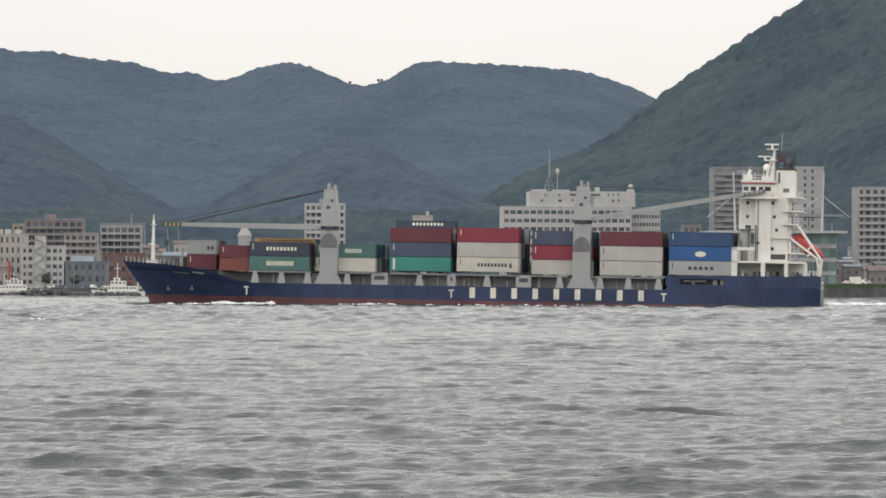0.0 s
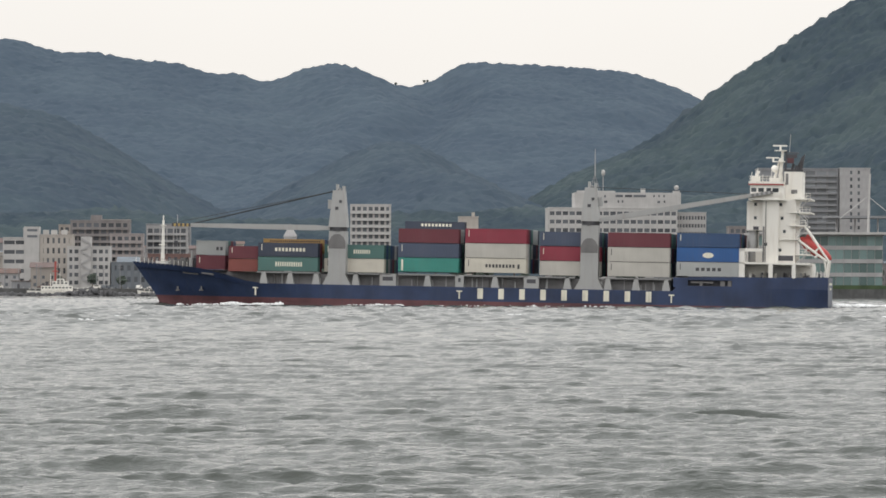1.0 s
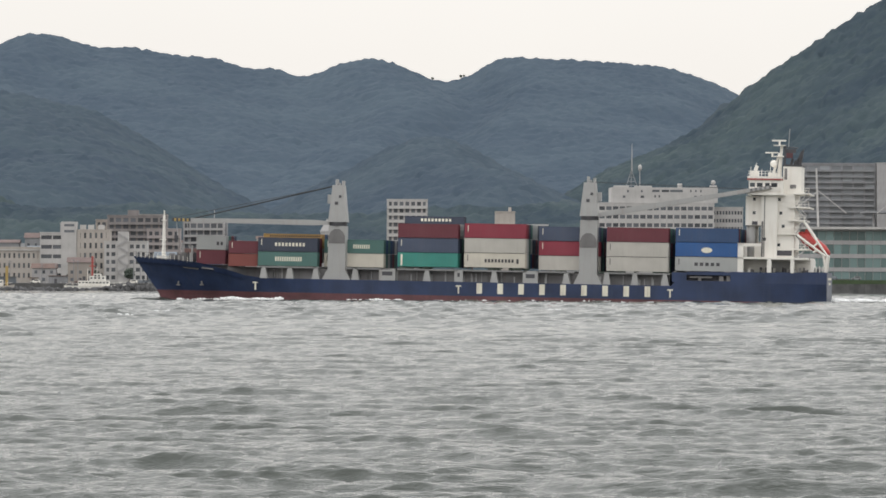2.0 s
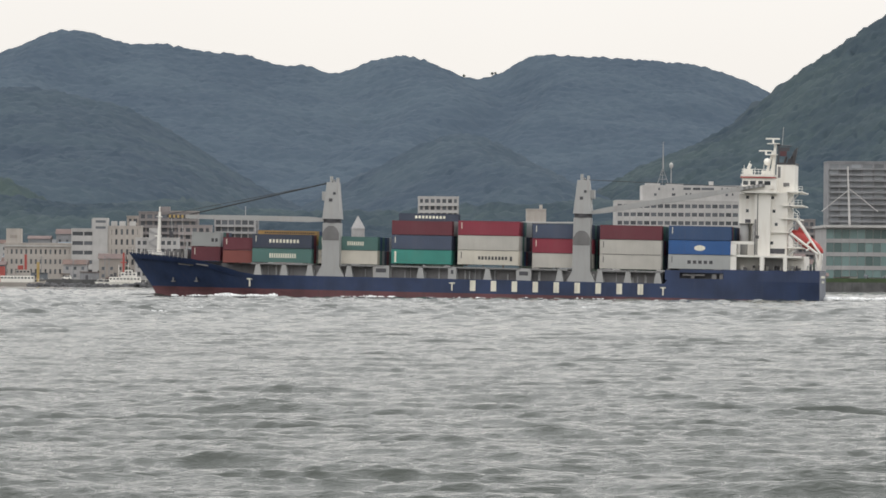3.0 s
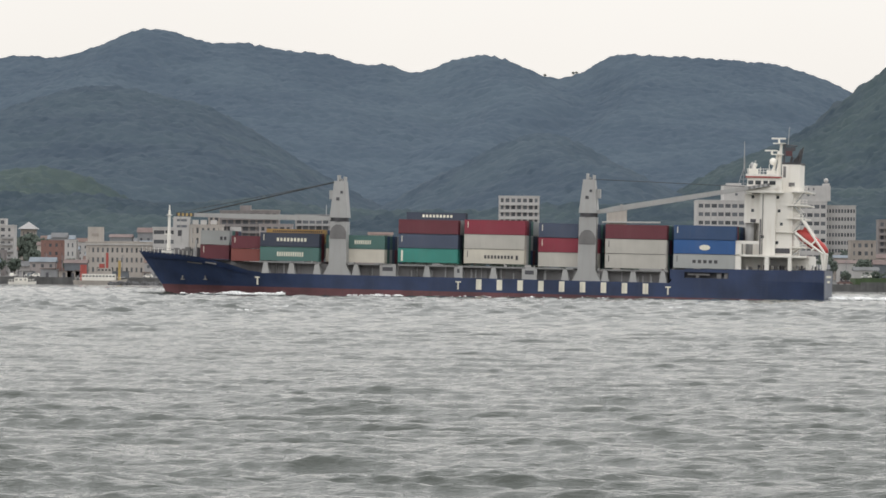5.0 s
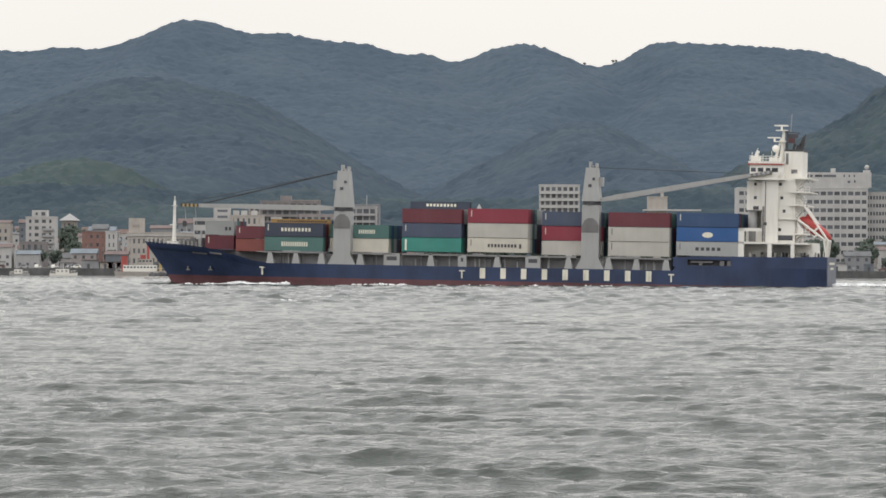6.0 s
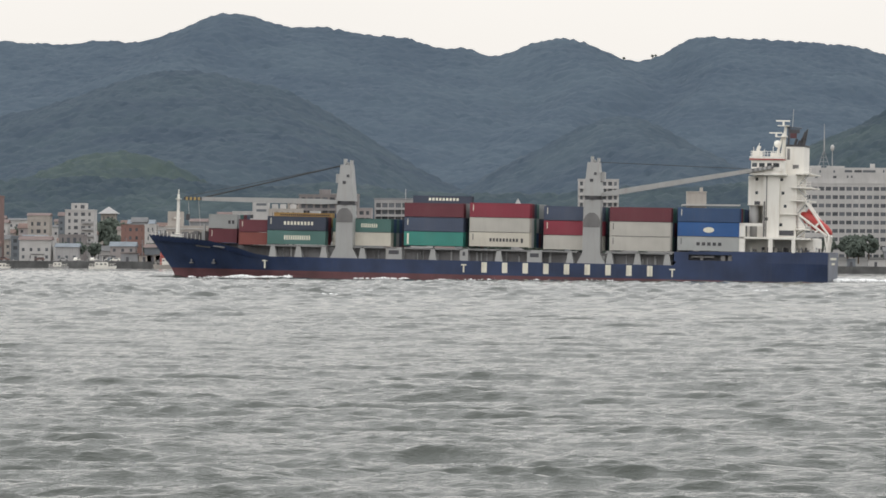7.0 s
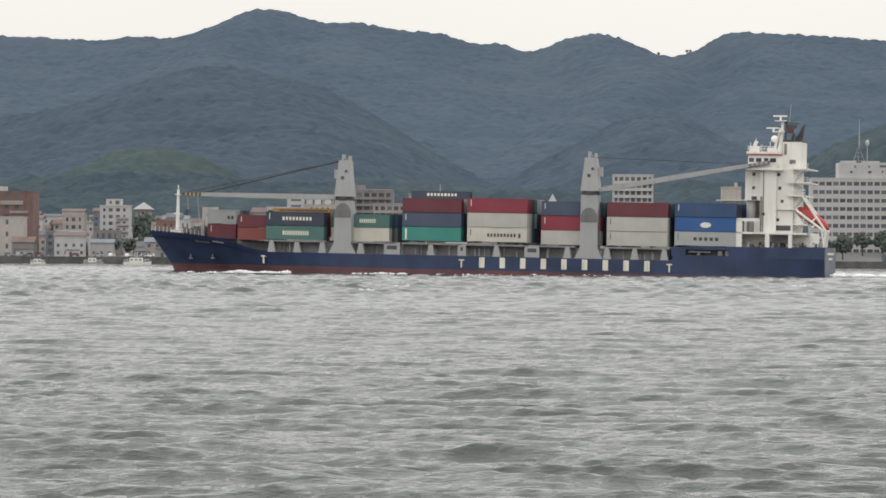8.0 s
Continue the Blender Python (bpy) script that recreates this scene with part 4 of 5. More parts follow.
foam("bow_wave", "white breaking bow wave along the blue hull", 109.0, 121.5, 10.0, 12.6, 330, 0.22, 0.62, 1, -0.1)
foam("bow_ripple", "thin white foam beside the stem", 121, 131, 6.0, 10.0, 70, 0.2, 0.4, 2, -0.15)
foam("side_wash", "white wash along the ship's side", 84, 96, 11.1, 12.4, 90, 0.22, 0.4, 3, -0.15)
foam("mid_wash", "thin wash along the ship's side", 40, 80, 11.1, 12.0, 60, 0.22, 0.3, 6, -0.2)
foam("stern_wake", "white churned wake behind the stern", -45, -1.0, -9, 8.8, 620, 0.45, 0.6, 4, 0.05)

bow_swell = bmesh.new()
bmesh.ops.create_icosphere(bow_swell, subdivisions=4, radius=1.0, matrix=Matrix.Translation((138.6, 1.0, -2.45)) @ Matrix.Diagonal((4.6, 3.6, 0.75, 1)))
for v in bow_swell.verts:
    v.co.z += 0.16 * noise.noise(v.co * 1.3)
aboard(tagged(new("bow_swell", mesh_of("bow_swell", bow_swell, SEA, True)), "heaped dark water pushed ahead of the stem", "wave", kind="stuff"), Matrix())


def whitecaps():
    """A few small breaking crests scattered over the strait."""
    rng = random.Random(12)
    bm = bmesh.new()
    for k in range(7):
        r, a = rng.uniform(330, 680), radians(rng.uniform(-9, 9))
        cx, cy = r * math.sin(a), r * math.cos(a)
        for q in range(6):
            m = Matrix.Translation((cx + rng.uniform(-1.0, 1.0), cy + rng.uniform(-0.4, 0.4), SEA_LEVEL + 0.15)) @ Matrix.Diagonal((rng.uniform(0.2, 0.5), 0.25, rng.uniform(0.06, 0.16), 1))
            bmesh.ops.create_icosphere(bm, subdivisions=1, radius=1.0, matrix=m)
    return tagged(new("whitecaps", mesh_of("whitecaps", bm, FOAM, True)), "small scattered white wave crests", "foam", kind="stuff")


WHITECAPS = whitecaps()

# ---------------------------------------------------------------- the far shore
# wall colours are dimmed, greyed and slightly blued by painted-in distance haze
WALLS = {
    "white": worn("white_render", (0.440, 0.430, 0.420), 0.8, stain=0.1, dirt=(0.3, 0.29, 0.27), dirt_amount=0.35, bump=0.01),
    "cream": worn("cream_render", (0.400, 0.368, 0.335), 0.8, stain=0.12, dirt=(0.25, 0.22, 0.19), dirt_amount=0.35),
    "pink": worn("pinkish_render", (0.300, 0.272, 0.266), 0.8, stain=0.12, dirt_amount=0.25),
    "brown": worn("brown_tile", (0.212, 0.196, 0.194), 0.75, stain=0.15, dirt_amount=0.25),
    "grey": worn("grey_concrete", (0.235, 0.240, 0.250), 0.85, stain=0.15, dirt_amount=0.3),
    "pale": worn("pale_concrete", (0.350, 0.345, 0.345), 0.85, stain=0.12, dirt_amount=0.3),
    "brick": worn("red_brick", (0.175, 0.108, 0.098), 0.85, stain=0.2, dirt_amount=0.3),
    "orange": worn("orange_render", (0.225, 0.130, 0.112), 0.8, stain=0.15, dirt_amount=0.3),
    "slate": worn("slate_render", (0.146, 0.163, 0.181), 0.8, stain=0.15, dirt_amount=0.3),
    "tan": worn("tan_render", (0.305, 0.275, 0.248), 0.8, stain=0.12, dirt_amount=0.3)}
ROOFS = [worn("grey_roof_tile", (0.12, 0.125, 0.13), 0.7, stain=0.25), worn("brown_roof_tile", (0.15, 0.10, 0.085), 0.75, stain=0.25),
         worn("blue_grey_roof", (0.16, 0.19, 0.22), 0.6, stain=0.2), worn("dark_red_roof", (0.145, 0.105, 0.098), 0.7, stain=0.2)]
TOWN_PANE = glass_material("town_window_glass", (0.055, 0.060, 0.068))
GREEN_GLASS = glass_material("green_glass", (0.075, 0.115, 0.112))
GRASS = worn("grass_bank", (0.055, 0.085, 0.04), 0.95, stain=0.3, streak=False, dirt=(0.08, 0.08, 0.04), dirt_amount=0.5)
LEAF = forest_material("broadleaf_crown", (0.075, 0.093, 0.082), (0.115, 0.135, 0.110), 0.5)
BARK = worn("bark", (0.10, 0.075, 0.055), 0.95)


def building(name, label, x0, x1, y, depth, top, wall, rows, cols, pier=0.35, sill=0.5, base=2.4, balcony=False, group="", lift=0.0, head=0.9, glass=None, bays=None):
    """A block with real recessed windows on the side that faces the water: piers and spandrels stand before the panes."""
    root = thing(name, label, "building", group)
    w, h = x1 - x0, top - base
    m = WALLS[wall]
    block("core", root, m, (0, w, 0.35, depth, 0, h))
    low = lift
    pitch, storey = w / cols, (h - low - head) / rows
    band = bmesh.new()
    box(band, 0, w, 0, 0.36, 0, storey * sill)
    band_mesh = mesh_of("spandrel", band, m)
    if low:
        block("plinth", root, m, (0, w, 0, 0.36, 0, low))
    for r in range(rows):
        part("spandrel", band_mesh, None, root).location = (0, 0, low + storey * r)
    block("parapet", root, m, (0, w, 0, 0.36, h - head, h))
    block("roof_edge", root, m, (-0.15, w + 0.15, -0.15, depth + 0.15, h, h + 0.5))
    post = bmesh.new()
    box(post, 0, pitch * pier, -0.02, 0.34, low, h - head)
    post_mesh = mesh_of("pier", post, m)
    for c in range(cols + 1):
        part("pier", post_mesh, None, root).location = (min(max(0, c * pitch - pitch * pier / 2), w - pitch * pier), 0, 0)
    pane = bmesh.new()
    box(pane, 0, pitch * (1 - pier), 0, 0.06, 0, storey * (1 - sill))
    pane_mesh = mesh_of("window_pane", pane, glass or TOWN_PANE)
    for r in range(rows):
        for c in range(cols):
            o = part("window_pane", pane_mesh, None, root)
            o.location = (c * pitch + pitch * pier / 2, 0.27, low + storey * (r + sill))
    if balcony:
        slab = bmesh.new()
        box(slab, 0, w * 0.94, -1.25, 0, 0, 0.18)
        box(slab, 0, w * 0.94, -1.25, -1.1, 0.18, storey * 0.34)
        slab_mesh = mesh_of("balcony", slab, m)
        for r in range(rows):
            o = part("balcony", slab_mesh, None, root)
            o.location = (w * 0.03, -0.01, low + storey * r)
    root.location = (x0, y, base)
    return root


def house(x, y, base, w, d, h, pitch, wall, roof, label):
    """A small house with a gabled roof and a few windows."""
    root = thing("house", label, "house", "small town houses")
    block("house_wall", root, WALLS[wall], (-w / 2, w / 2, 0, d, 0, h))
    bm = bmesh.new()
    o = 0.5
    v = [bm.verts.new(c) for c in ((-w / 2 - o, -o, h), (w / 2 + o, -o, h), (w / 2 + o, d + o, h), (-w / 2 - o, d + o, h), (-w / 2 - o, d / 2, h + pitch), (w / 2 + o, d / 2, h + pitch))]
    for f in ((0, 1, 5, 4), (2, 3, 4, 5), (0, 4, 3), (1, 2, 5), (0, 3, 2, 1)):
        bm.faces.new([v[i] for i in f])
    part("roof", bm, roof, root)
    n = max(2, int(w / 2.6))
    for r in range(max(1, int(h / 3))):
        for k in range(n):
            cx = -w / 2 + w * (k + 0.5) / n
            block("window_pane", root, TOWN_PANE, (cx - 0.55, cx + 0.55, -0.05, 0.08, 1.0 + r * 3, 2.3 + r * 3))
    root.location = (x, y, base)
    return root


def hip_roof(root, x0, x1, y0, y1, z0, z1, material):
    bm = bmesh.new()
    cx, cy = (x0 + x1) / 2, (y0 + y1) / 2
    v = [bm.verts.new(c) for c in ((x0, y0, z0), (x1, y0, z0), (x1, y1, z0), (x0, y1, z0), (cx, cy, z1))]
    for f in ((0, 1, 4), (1, 2, 4), (2, 3, 4), (3, 0, 4), (3, 2, 1, 0)):
        bm.faces.new([v[i] for i in f])
    return part("hip_roof", bm, material, root)


def town():
    # big office block with a set-back upper part and a wing
    big = building("office_block", "large white office block with rows of square windows", 101.8, 163.3, 1712, 26, 41.3, "white", 9, 19, 0.22, 0.55, 4.0, head=1.4)
    block("upper_storey", big, WALLS["white"], (12.6, 63.2, 0.9, 22, 37.8, 45.0))
    for x, w, z in ((20, 0.8, 42.6), (26.6, 0.8, 42.6), (32, 3.5, 42.8), (36.5, 3.5, 42.8), (40.5, 6.0, 42.8), (50, 0.7, 42.8), (52.4, 0.7, 42.8), (54.8, 0.7, 42.8), (18, 1.2, 40.0), (26.5, 1.6, 40.0), (33, 0.7, 40.2), (35, 0.7, 40.2), (52, 1.2, 40.0), (55, 0.7, 40.2)):
        block("window_pane", big, TOWN_PANE, (x, x + w, 0.84, 0.95, z, z + 1.1))
    block("roof_box", big, WALLS["white"], (44.5, 46.5, 4, 8, 45, 47.0), (60.0, 63.0, 4, 9, 45, 46.2), (14, 21, 3, 9, 45, 45.9), (24, 32, 3, 9, 45, 45.8))
    bm = bmesh.new()
    bmesh.ops.create_icosphere(bm, subdivisions=2, radius=1.15, matrix=Matrix.Translation((61.5, 6, 47.6)))
    part("dome_aerial", bm, WALLS["white"], big, smooth=True)
    building("office_wing", "white office wing with small paired windows", 163.6, 178, 1722, 20, 39.5, "white", 9, 10, 0.35, 0.55, 4.0, head=1.4)
    ant = thing("roof_aerial", "lattice aerial mast on the office roof", "aerial mast")
    for dx, dy in ((-3, -2), (3, -2), (0, 3)):
        bar("mast_leg", ant, WALLS["grey"], (124.5 + dx, 1722 + dy, 48.6), (124.5, 1722, 57.5), 0.16)
    for k in range(4):
        bar("mast_brace", ant, WALLS["grey"], (122 + k * 0.6, 1720.4, 50 + k * 2), (127 - k * 0.6, 1720.4, 50 + k * 2), 0.14)
    bar("mast_pole", ant, WALLS["pale"], (124.7, 1722, 57), (124.7, 1722, 70), 0.32, 0.12)
    bm = bmesh.new()
    bmesh.ops.create_icosphere(bm, subdivisions=2, radius=1.2, matrix=Matrix.Translation((128.4, 1720, 58.6)) @ Matrix.Diagonal((0.8, 0.8, 1.3, 1)))
    part("dish", bm, WALLS["white"], ant, smooth=True)
    bar("dish_post", ant, WALLS["pale"], (128.4, 1720.4, 48.6), (128.4, 1720.4, 57.2), 0.2)
    # slab towers
    building("apartment_tower", "tall grey apartment tower with deep balconies", 201, 238.5, 1700, 18, 60.1, "grey", 20, 7, 0.16, 0.36, 4.0, balcony=True, glass=glass_material("pale_balcony_glass", (0.15, 0.16, 0.17)))
    building("apartment_tower", "pale apartment tower end with small windows", 238.8, 253.2, 1698, 18, 60.3, "pale", 17, 4, 0.7, 0.5, 4.0)
    building("apartment_tower", "pale apartment tower with white balcony bands", 261.4, 292, 1650, 16, 49.4, "pale", 14, 9, 0.4, 0.42, 4.0, balcony=True)
    building("apartment_block", "white mid-rise apartment block on the slope", 8.3, 29.2, 1850, 14, 45.6, "white", 10, 7, 0.35, 0.45, 9, balcony=True)
    b = building("plant_building", "plain cream windowless block with rooftop box", 58.8, 68.0, 1700, 10, 36.6, "cream", 3, 2, 0.8, 0.85, 3)
    block("roof_box", b, WALLS["cream"], (6.2, 7.6, 3, 5, 33.6, 36.0))
    block("roof_slab", b, WALLS["white"], (-2.2, 25, -2, 8, 27.3, 28.0))
    # glass terminal with mast-hung roof
    g = building("terminal_building", "green glass terminal hall with white flat roof", 176.7, 229, 1500, 40, 26.0, "pale", 4, 16, 0.03, 0.3, 3.0, glass=GREEN_GLASS, head=0.5)
    block("roof_slab", g, WALLS["white"], (-1, 56.5, -3, 42, 23.2, 24.2))
    for x in (190.2, 227.2):
        m_ = thing("roof_mast", "slim white steel mast with tension stays", "mast", "terminal roof masts")
        bar("mast_pole", m_, WALLS["white"], (x, 1530, 26.8), (x + (-0.9 if x < 200 else 0.9), 1530, 52.6), 0.5, 0.35)
        for dx in (-12, 12):
            bar("stay", m_, WALLS["white"], (x, 1530, 43), (x + dx, 1530, 33.5), 0.16)
    can = thing("roof_canopy", "flat grey canopy above the terminal", "canopy")
    block("canopy_slab", can, WALLS["grey"], (214, 240.5, 1555, 1575, 34.2, 35.2))
    for x in (218, 226, 236):
        bar("canopy_post", can, WALLS["pale"], (x, 1560, 2.6), (x, 1560, 34.3), 0.4)
    # west harbour front
    o = building("harbour_office", "white harbour office with dark ribbon windows", -137.1, -122, 1500, 12, 23.2, "white", 5, 3, 0.08, 0.6, 2.6)
    block("stair_tower", o, WALLS["white"], (8.7, 15.1, -0.4, 6, 0, 25.5))
    for z in (21.0, 23.5):
        block("window_pane", o, TOWN_PANE, (10, 14.2, -0.46, -0.3, z, z + 1.0))
    o = building("cream_office", "cream office building with punched windows", -121.9, -108.3, 1500, 12, 24.4, "cream", 5, 6, 0.6, 0.45, 2.6)
    for x in (1.0, 4.4, 8.6):
        block("roof_tank", o, WALLS["white"], (x, x + 2.4, 3, 6, 22.4, 24.2))
    o = building("stepped_apartment", "white stepped apartment house with zigzag stair", -109.2, -91.7, 1482, 12, 19.4, "white", 5, 7, 0.35, 0.5, 2.6)
    block("stair_tower", o, WALLS["white"], (5.6, 9.8, -1.4, 5, 0, 21.2))
    for k in range(7):
        bm = bmesh.new()
        z = 1.5 + k * 2.7
        a, b2 = ((5.8, 9.6) if k % 2 else (9.6, 5.8))
        v = [bm.verts.new(c) for c in ((a, -1.75, z), (b2, -1.75, z + 2.2), (b2, -1.75, z + 3.1), (a, -1.75, z + 0.9), (a, -1.42, z), (b2, -1.42, z + 2.2), (b2, -1.42, z + 3.1), (a, -1.42, z + 0.9))]
        for f in ((0, 1, 2, 3), (7, 6, 5, 4), (0, 4, 5, 1), (3, 2, 6, 7), (0, 3, 7, 4), (1, 5, 6, 2)):
            bm.faces.new([v[i] for i in f])
        part("stair_flight", bm, WALLS["pale"], o)
    o = building("brown_apartment", "brown tiled apartment block with balconies", -120.2, -93.3, 1650, 14, 33.2, "brown", 9, 8, 0.3, 0.4, 5, balcony=True)
    block("roof_box", o, WALLS["brown"], (9, 14, 3, 8, 28.2, 31))
    building("pink_apartment", "pinkish apartment block with white roof edge", -99.1, -84.4, 1600, 12, 26.4, "pink", 7, 5, 0.35, 0.45, 4, balcony=True)
    o = building("grey_apartment", "grey apartment block with white balcony bands", -87.1, -68.3, 1680, 13, 31.3, "pale", 8, 6, 0.2, 0.35, 5, balcony=True)
    bar("roof_pole", o, WALLS["pale"], (14.2, 4, 26), (14.2, 4, 32), 0.15)
    building("quay_shed", "low dark-roofed quay shed", -91.2, -73.9, 1482, 12, 13.0, "slate", 2, 6, 0.5, 0.55, 2.6)
    building("warehouse", "dull red brick warehouse by the quay", -78.3, -60, 1520, 14, 16.8, "brick", 3, 7, 0.5, 0.55, 2.6)
    # custom house and its neighbours
    o = building("custom_house", "long cream stone office with two rows of tall windows", -165.1, -136.9, 1502, 14, 17.1, "cream", 3, 14, 0.6, 0.52, 2.6, head=2.2)
    block("clock_tower", o, WALLS["cream"], (0.6, 6.8, 1, 7, 14, 20.9))
    block("tower_louvre", o, WALLS["tan"], (2.2, 5.2, 0.9, 1.05, 17, 18.2))
    block("cornice", o, WALLS["white"], (-0.4, 28.6, -0.5, 0.4, 13.4, 13.9))
    building("orange_house", "orange-red rendered building near the quay", -186.1, -175.6, 1520, 10, 17.5, "orange", 4, 4, 0.6, 0.6, 2.6)
    building("small_white_building", "narrow white four-storey building", -173.8, -169.0, 1500, 8, 17.5, "white", 4, 2, 0.5, 0.5, 2.6)
    o = building("temple_hall", "hall with a pale pyramid roof among trees", -224.2, -217.2, 1750, 7, 25.0, "tan", 2, 3, 0.5, 0.4, 12)
    hip_roof(o, -1.3, 8.3, -1.3, 8.3, 13.5, 17.0, WALLS["pale"])
    o = building("brick_building", "red brick building with pale top storey bands", -277, -244.8, 1560, 18, 30.3, "brick", 6, 7, 0.6, 0.6, 2.6)
    block("cornice_band", o, WALLS["tan"], (18, 28, -0.4, 0.2, 22.2, 24), (22, 30, -0.4, 0.2, 18.5, 19.5))
    block("roof_gear", o, WALLS["white"], (13, 20, 4, 8, 28.2, 30.2))
    building("cream_warehouse", "low cream quay building with few windows", -262, -239.9, 1502, 12, 18.6, "cream", 3, 5, 0.75, 0.6, 2.6)
    o = building("small_apartment", "pale yellow small apartment house", -237.6, -228, 1600, 9, 20.6, "cream", 5, 3, 0.45, 0.5, 3)
    o = building("white_apartment", "white apartment house with balconies and stair head", -221, -208.1, 1600, 11, 24.9, "white", 7, 4, 0.45, 0.5, 3)
    block("stair_head", o, WALLS["white"], (2.6, 9.4, 1, 7, 22, 25.2))
    block("window_pane", o, TOWN_PANE, (4.2, 5.2, 0.95, 1.1, 23, 24.2), (6.8, 8.6, 0.95, 1.1, 22.8, 24.4))
    for k in range(6):
        block("balcony", o, WALLS["pale"], (7.6, 12.9, -1.2, 0, 1.4 + k * 2.95, 2.4 + k * 2.95))
    building("white_house", "white two-storey quay house", -218.4, -210.4, 1490, 8, 12.4, "white", 3, 4, 0.55, 0.55, 2.6)
    building("slate_house", "slate blue low building", -230.1, -220.6, 1502, 9, 12.4, "slate", 3, 3, 0.3, 0.5, 2.6)
    building("brown_house", "low brown building with pale roof edge", -211.1, -200.4, 1510, 9, 13.2, "brown", 2, 4, 0.5, 0.5, 2.6)
    o = building("stair_block", "narrow pale stair block with dark openings", -146, -138.5, 1700, 8, 30.3, "pale", 7, 1, 0.3, 0.4, 5)
    building("tan_apartment", "tan apartment block on the slope", -112.5, -97.1, 1720, 11, 34.8, "tan", 8, 5, 0.35, 0.45, 6, balcony=True)
    building("long_apartment", "long grey apartment block", -91, -69.6, 1750, 11, 33.4, "grey", 8, 8, 0.3, 0.45, 8, balcony=True)
    building("tan_apartment", "tan apartment block with flat roof", -129.4, -113.5, 1700, 11, 32.0, "tan", 8, 6, 0.35, 0.45, 6, balcony=True)
    building("tan_office", "tan low office near the bank", 163, 174.4, 1600, 10, 21.5, "tan", 5, 4, 0.5, 0.5, 3)
    building("brown_apartment", "brown apartment block with balconies", 181, 189.4, 1650, 10, 31.7, "brown", 9, 3, 0.3, 0.4, 4, balcony=True)
    c = thing("domed_hall", "round hall with a pale pointed roof", "building")
    bm = bmesh.new()
    tube(bm, (-20, 1653, 6), (-20, 1653, 26.5), 3.0, 3.0, 20)
    part("drum", bm, WALLS["pale"], c)
    bm = bmesh.new()
    tube(bm, (-20, 1653, 26.5), (-20, 1653, 32.4), 3.3, 0.1, 20)
    part("pointed_roof", bm, WALLS["pale"], c)
    # a small house where the low hill meets the line up from the town
    co = np.array([v.co[:] for v in LOW_HILL.data.vertices])
    near = co[np.abs(co[:, 0] / co[:, 1] + 0.0236) < 0.0016]
    spot = near[np.argmin(np.abs((near[:, 2] + 1.5 - 3.5) / near[:, 1] - 0.0192))]
    house(float(spot[0]), float(spot[1]), float(spot[2]) - 1.5, 6.5, 5, 3.4, 0.9, "white", WALLS["white"], "small white house high on the wooded slope")
    # the clutter of small houses behind the quay
    rng = random.Random(21)
    walls = ["cream", "tan", "pale", "grey", "brown", "white", "slate", "pink"]
    words = {"cream": "cream", "tan": "tan", "pale": "pale grey", "grey": "grey", "brown": "brown", "white": "white", "slate": "slate blue", "pink": "pinkish"}
    taken = []
    for k in range(170):
        x = rng.uniform(-300, -45) if k % 4 else rng.uniform(135, 300)
        y = rng.choice([1462, 1530, 1575, 1625, 1670, 1740])
        w = rng.uniform(7, 13)
        if any(abs(x - a) < (w + b) / 2 + 0.8 and abs(y - c) < 16 for a, c, b in taken) or (y < 1500 and (-110 < x < -60 or x > 175)):
            continue
        taken.append((x, y, w))
        base = 2.4 + max(0, (y - 1560) / 300) * 8
        wall = rng.choice(walls)
        house(x, y, base, w, rng.uniform(6, 9), rng.choice([3.4, 5.8, 6.2, 8.6]) + max(0, (y - 1500) * 0.035), rng.uniform(1.2, 2.4), wall, rng.choice(ROOFS), words[wall] + " town house with a pitched tile roof")

    for k in range(46):
        x, y, w = rng.uniform(228, 305), rng.choice([1512, 1545, 1580, 1618]), rng.uniform(6, 11)
        if any(abs(x - a) < (w + b) / 2 + 0.5 and abs(y - c) < 10 for a, c, b in taken) or (x < 232 and y < 1545) or (1640 < y + 9 and x > 255):
            continue
        taken.append((x, y, w))
        wall = rng.choice(["grey", "brown", "slate", "tan", "pale"])
        house(x, y, 2.4 + max(0, (y - 1560) / 300) * 8, w, rng.uniform(6, 8), rng.uniform(5, 11) + (y - 1500) * 0.03, rng.uniform(0.8, 1.8), wall, rng.choice(ROOFS), words[wall] + " town house with a pitched tile roof")
    for k in range(90):
        x = rng.uniform(-345, -50) if k % 4 else rng.uniform(150, 330)
        y = rng.choice([1778, 1800, 1822, 1846])
        w = rng.uniform(8, 15)
        if any(abs(x - a) < (w + b) / 2 + 0.6 and abs(y - c) < 12 for a, c, b in taken):
            continue
        taken.append((x, y, w))
        wall = rng.choice(walls)
        house(x, y, 2.4 + min(300, y - 1560) / 300 * 8, w, rng.uniform(6, 8), rng.uniform(6, 14), rng.uniform(1.0, 2.2), wall, rng.choice(ROOFS), words[wall] + " hillside house with a pitched tile roof")


town()


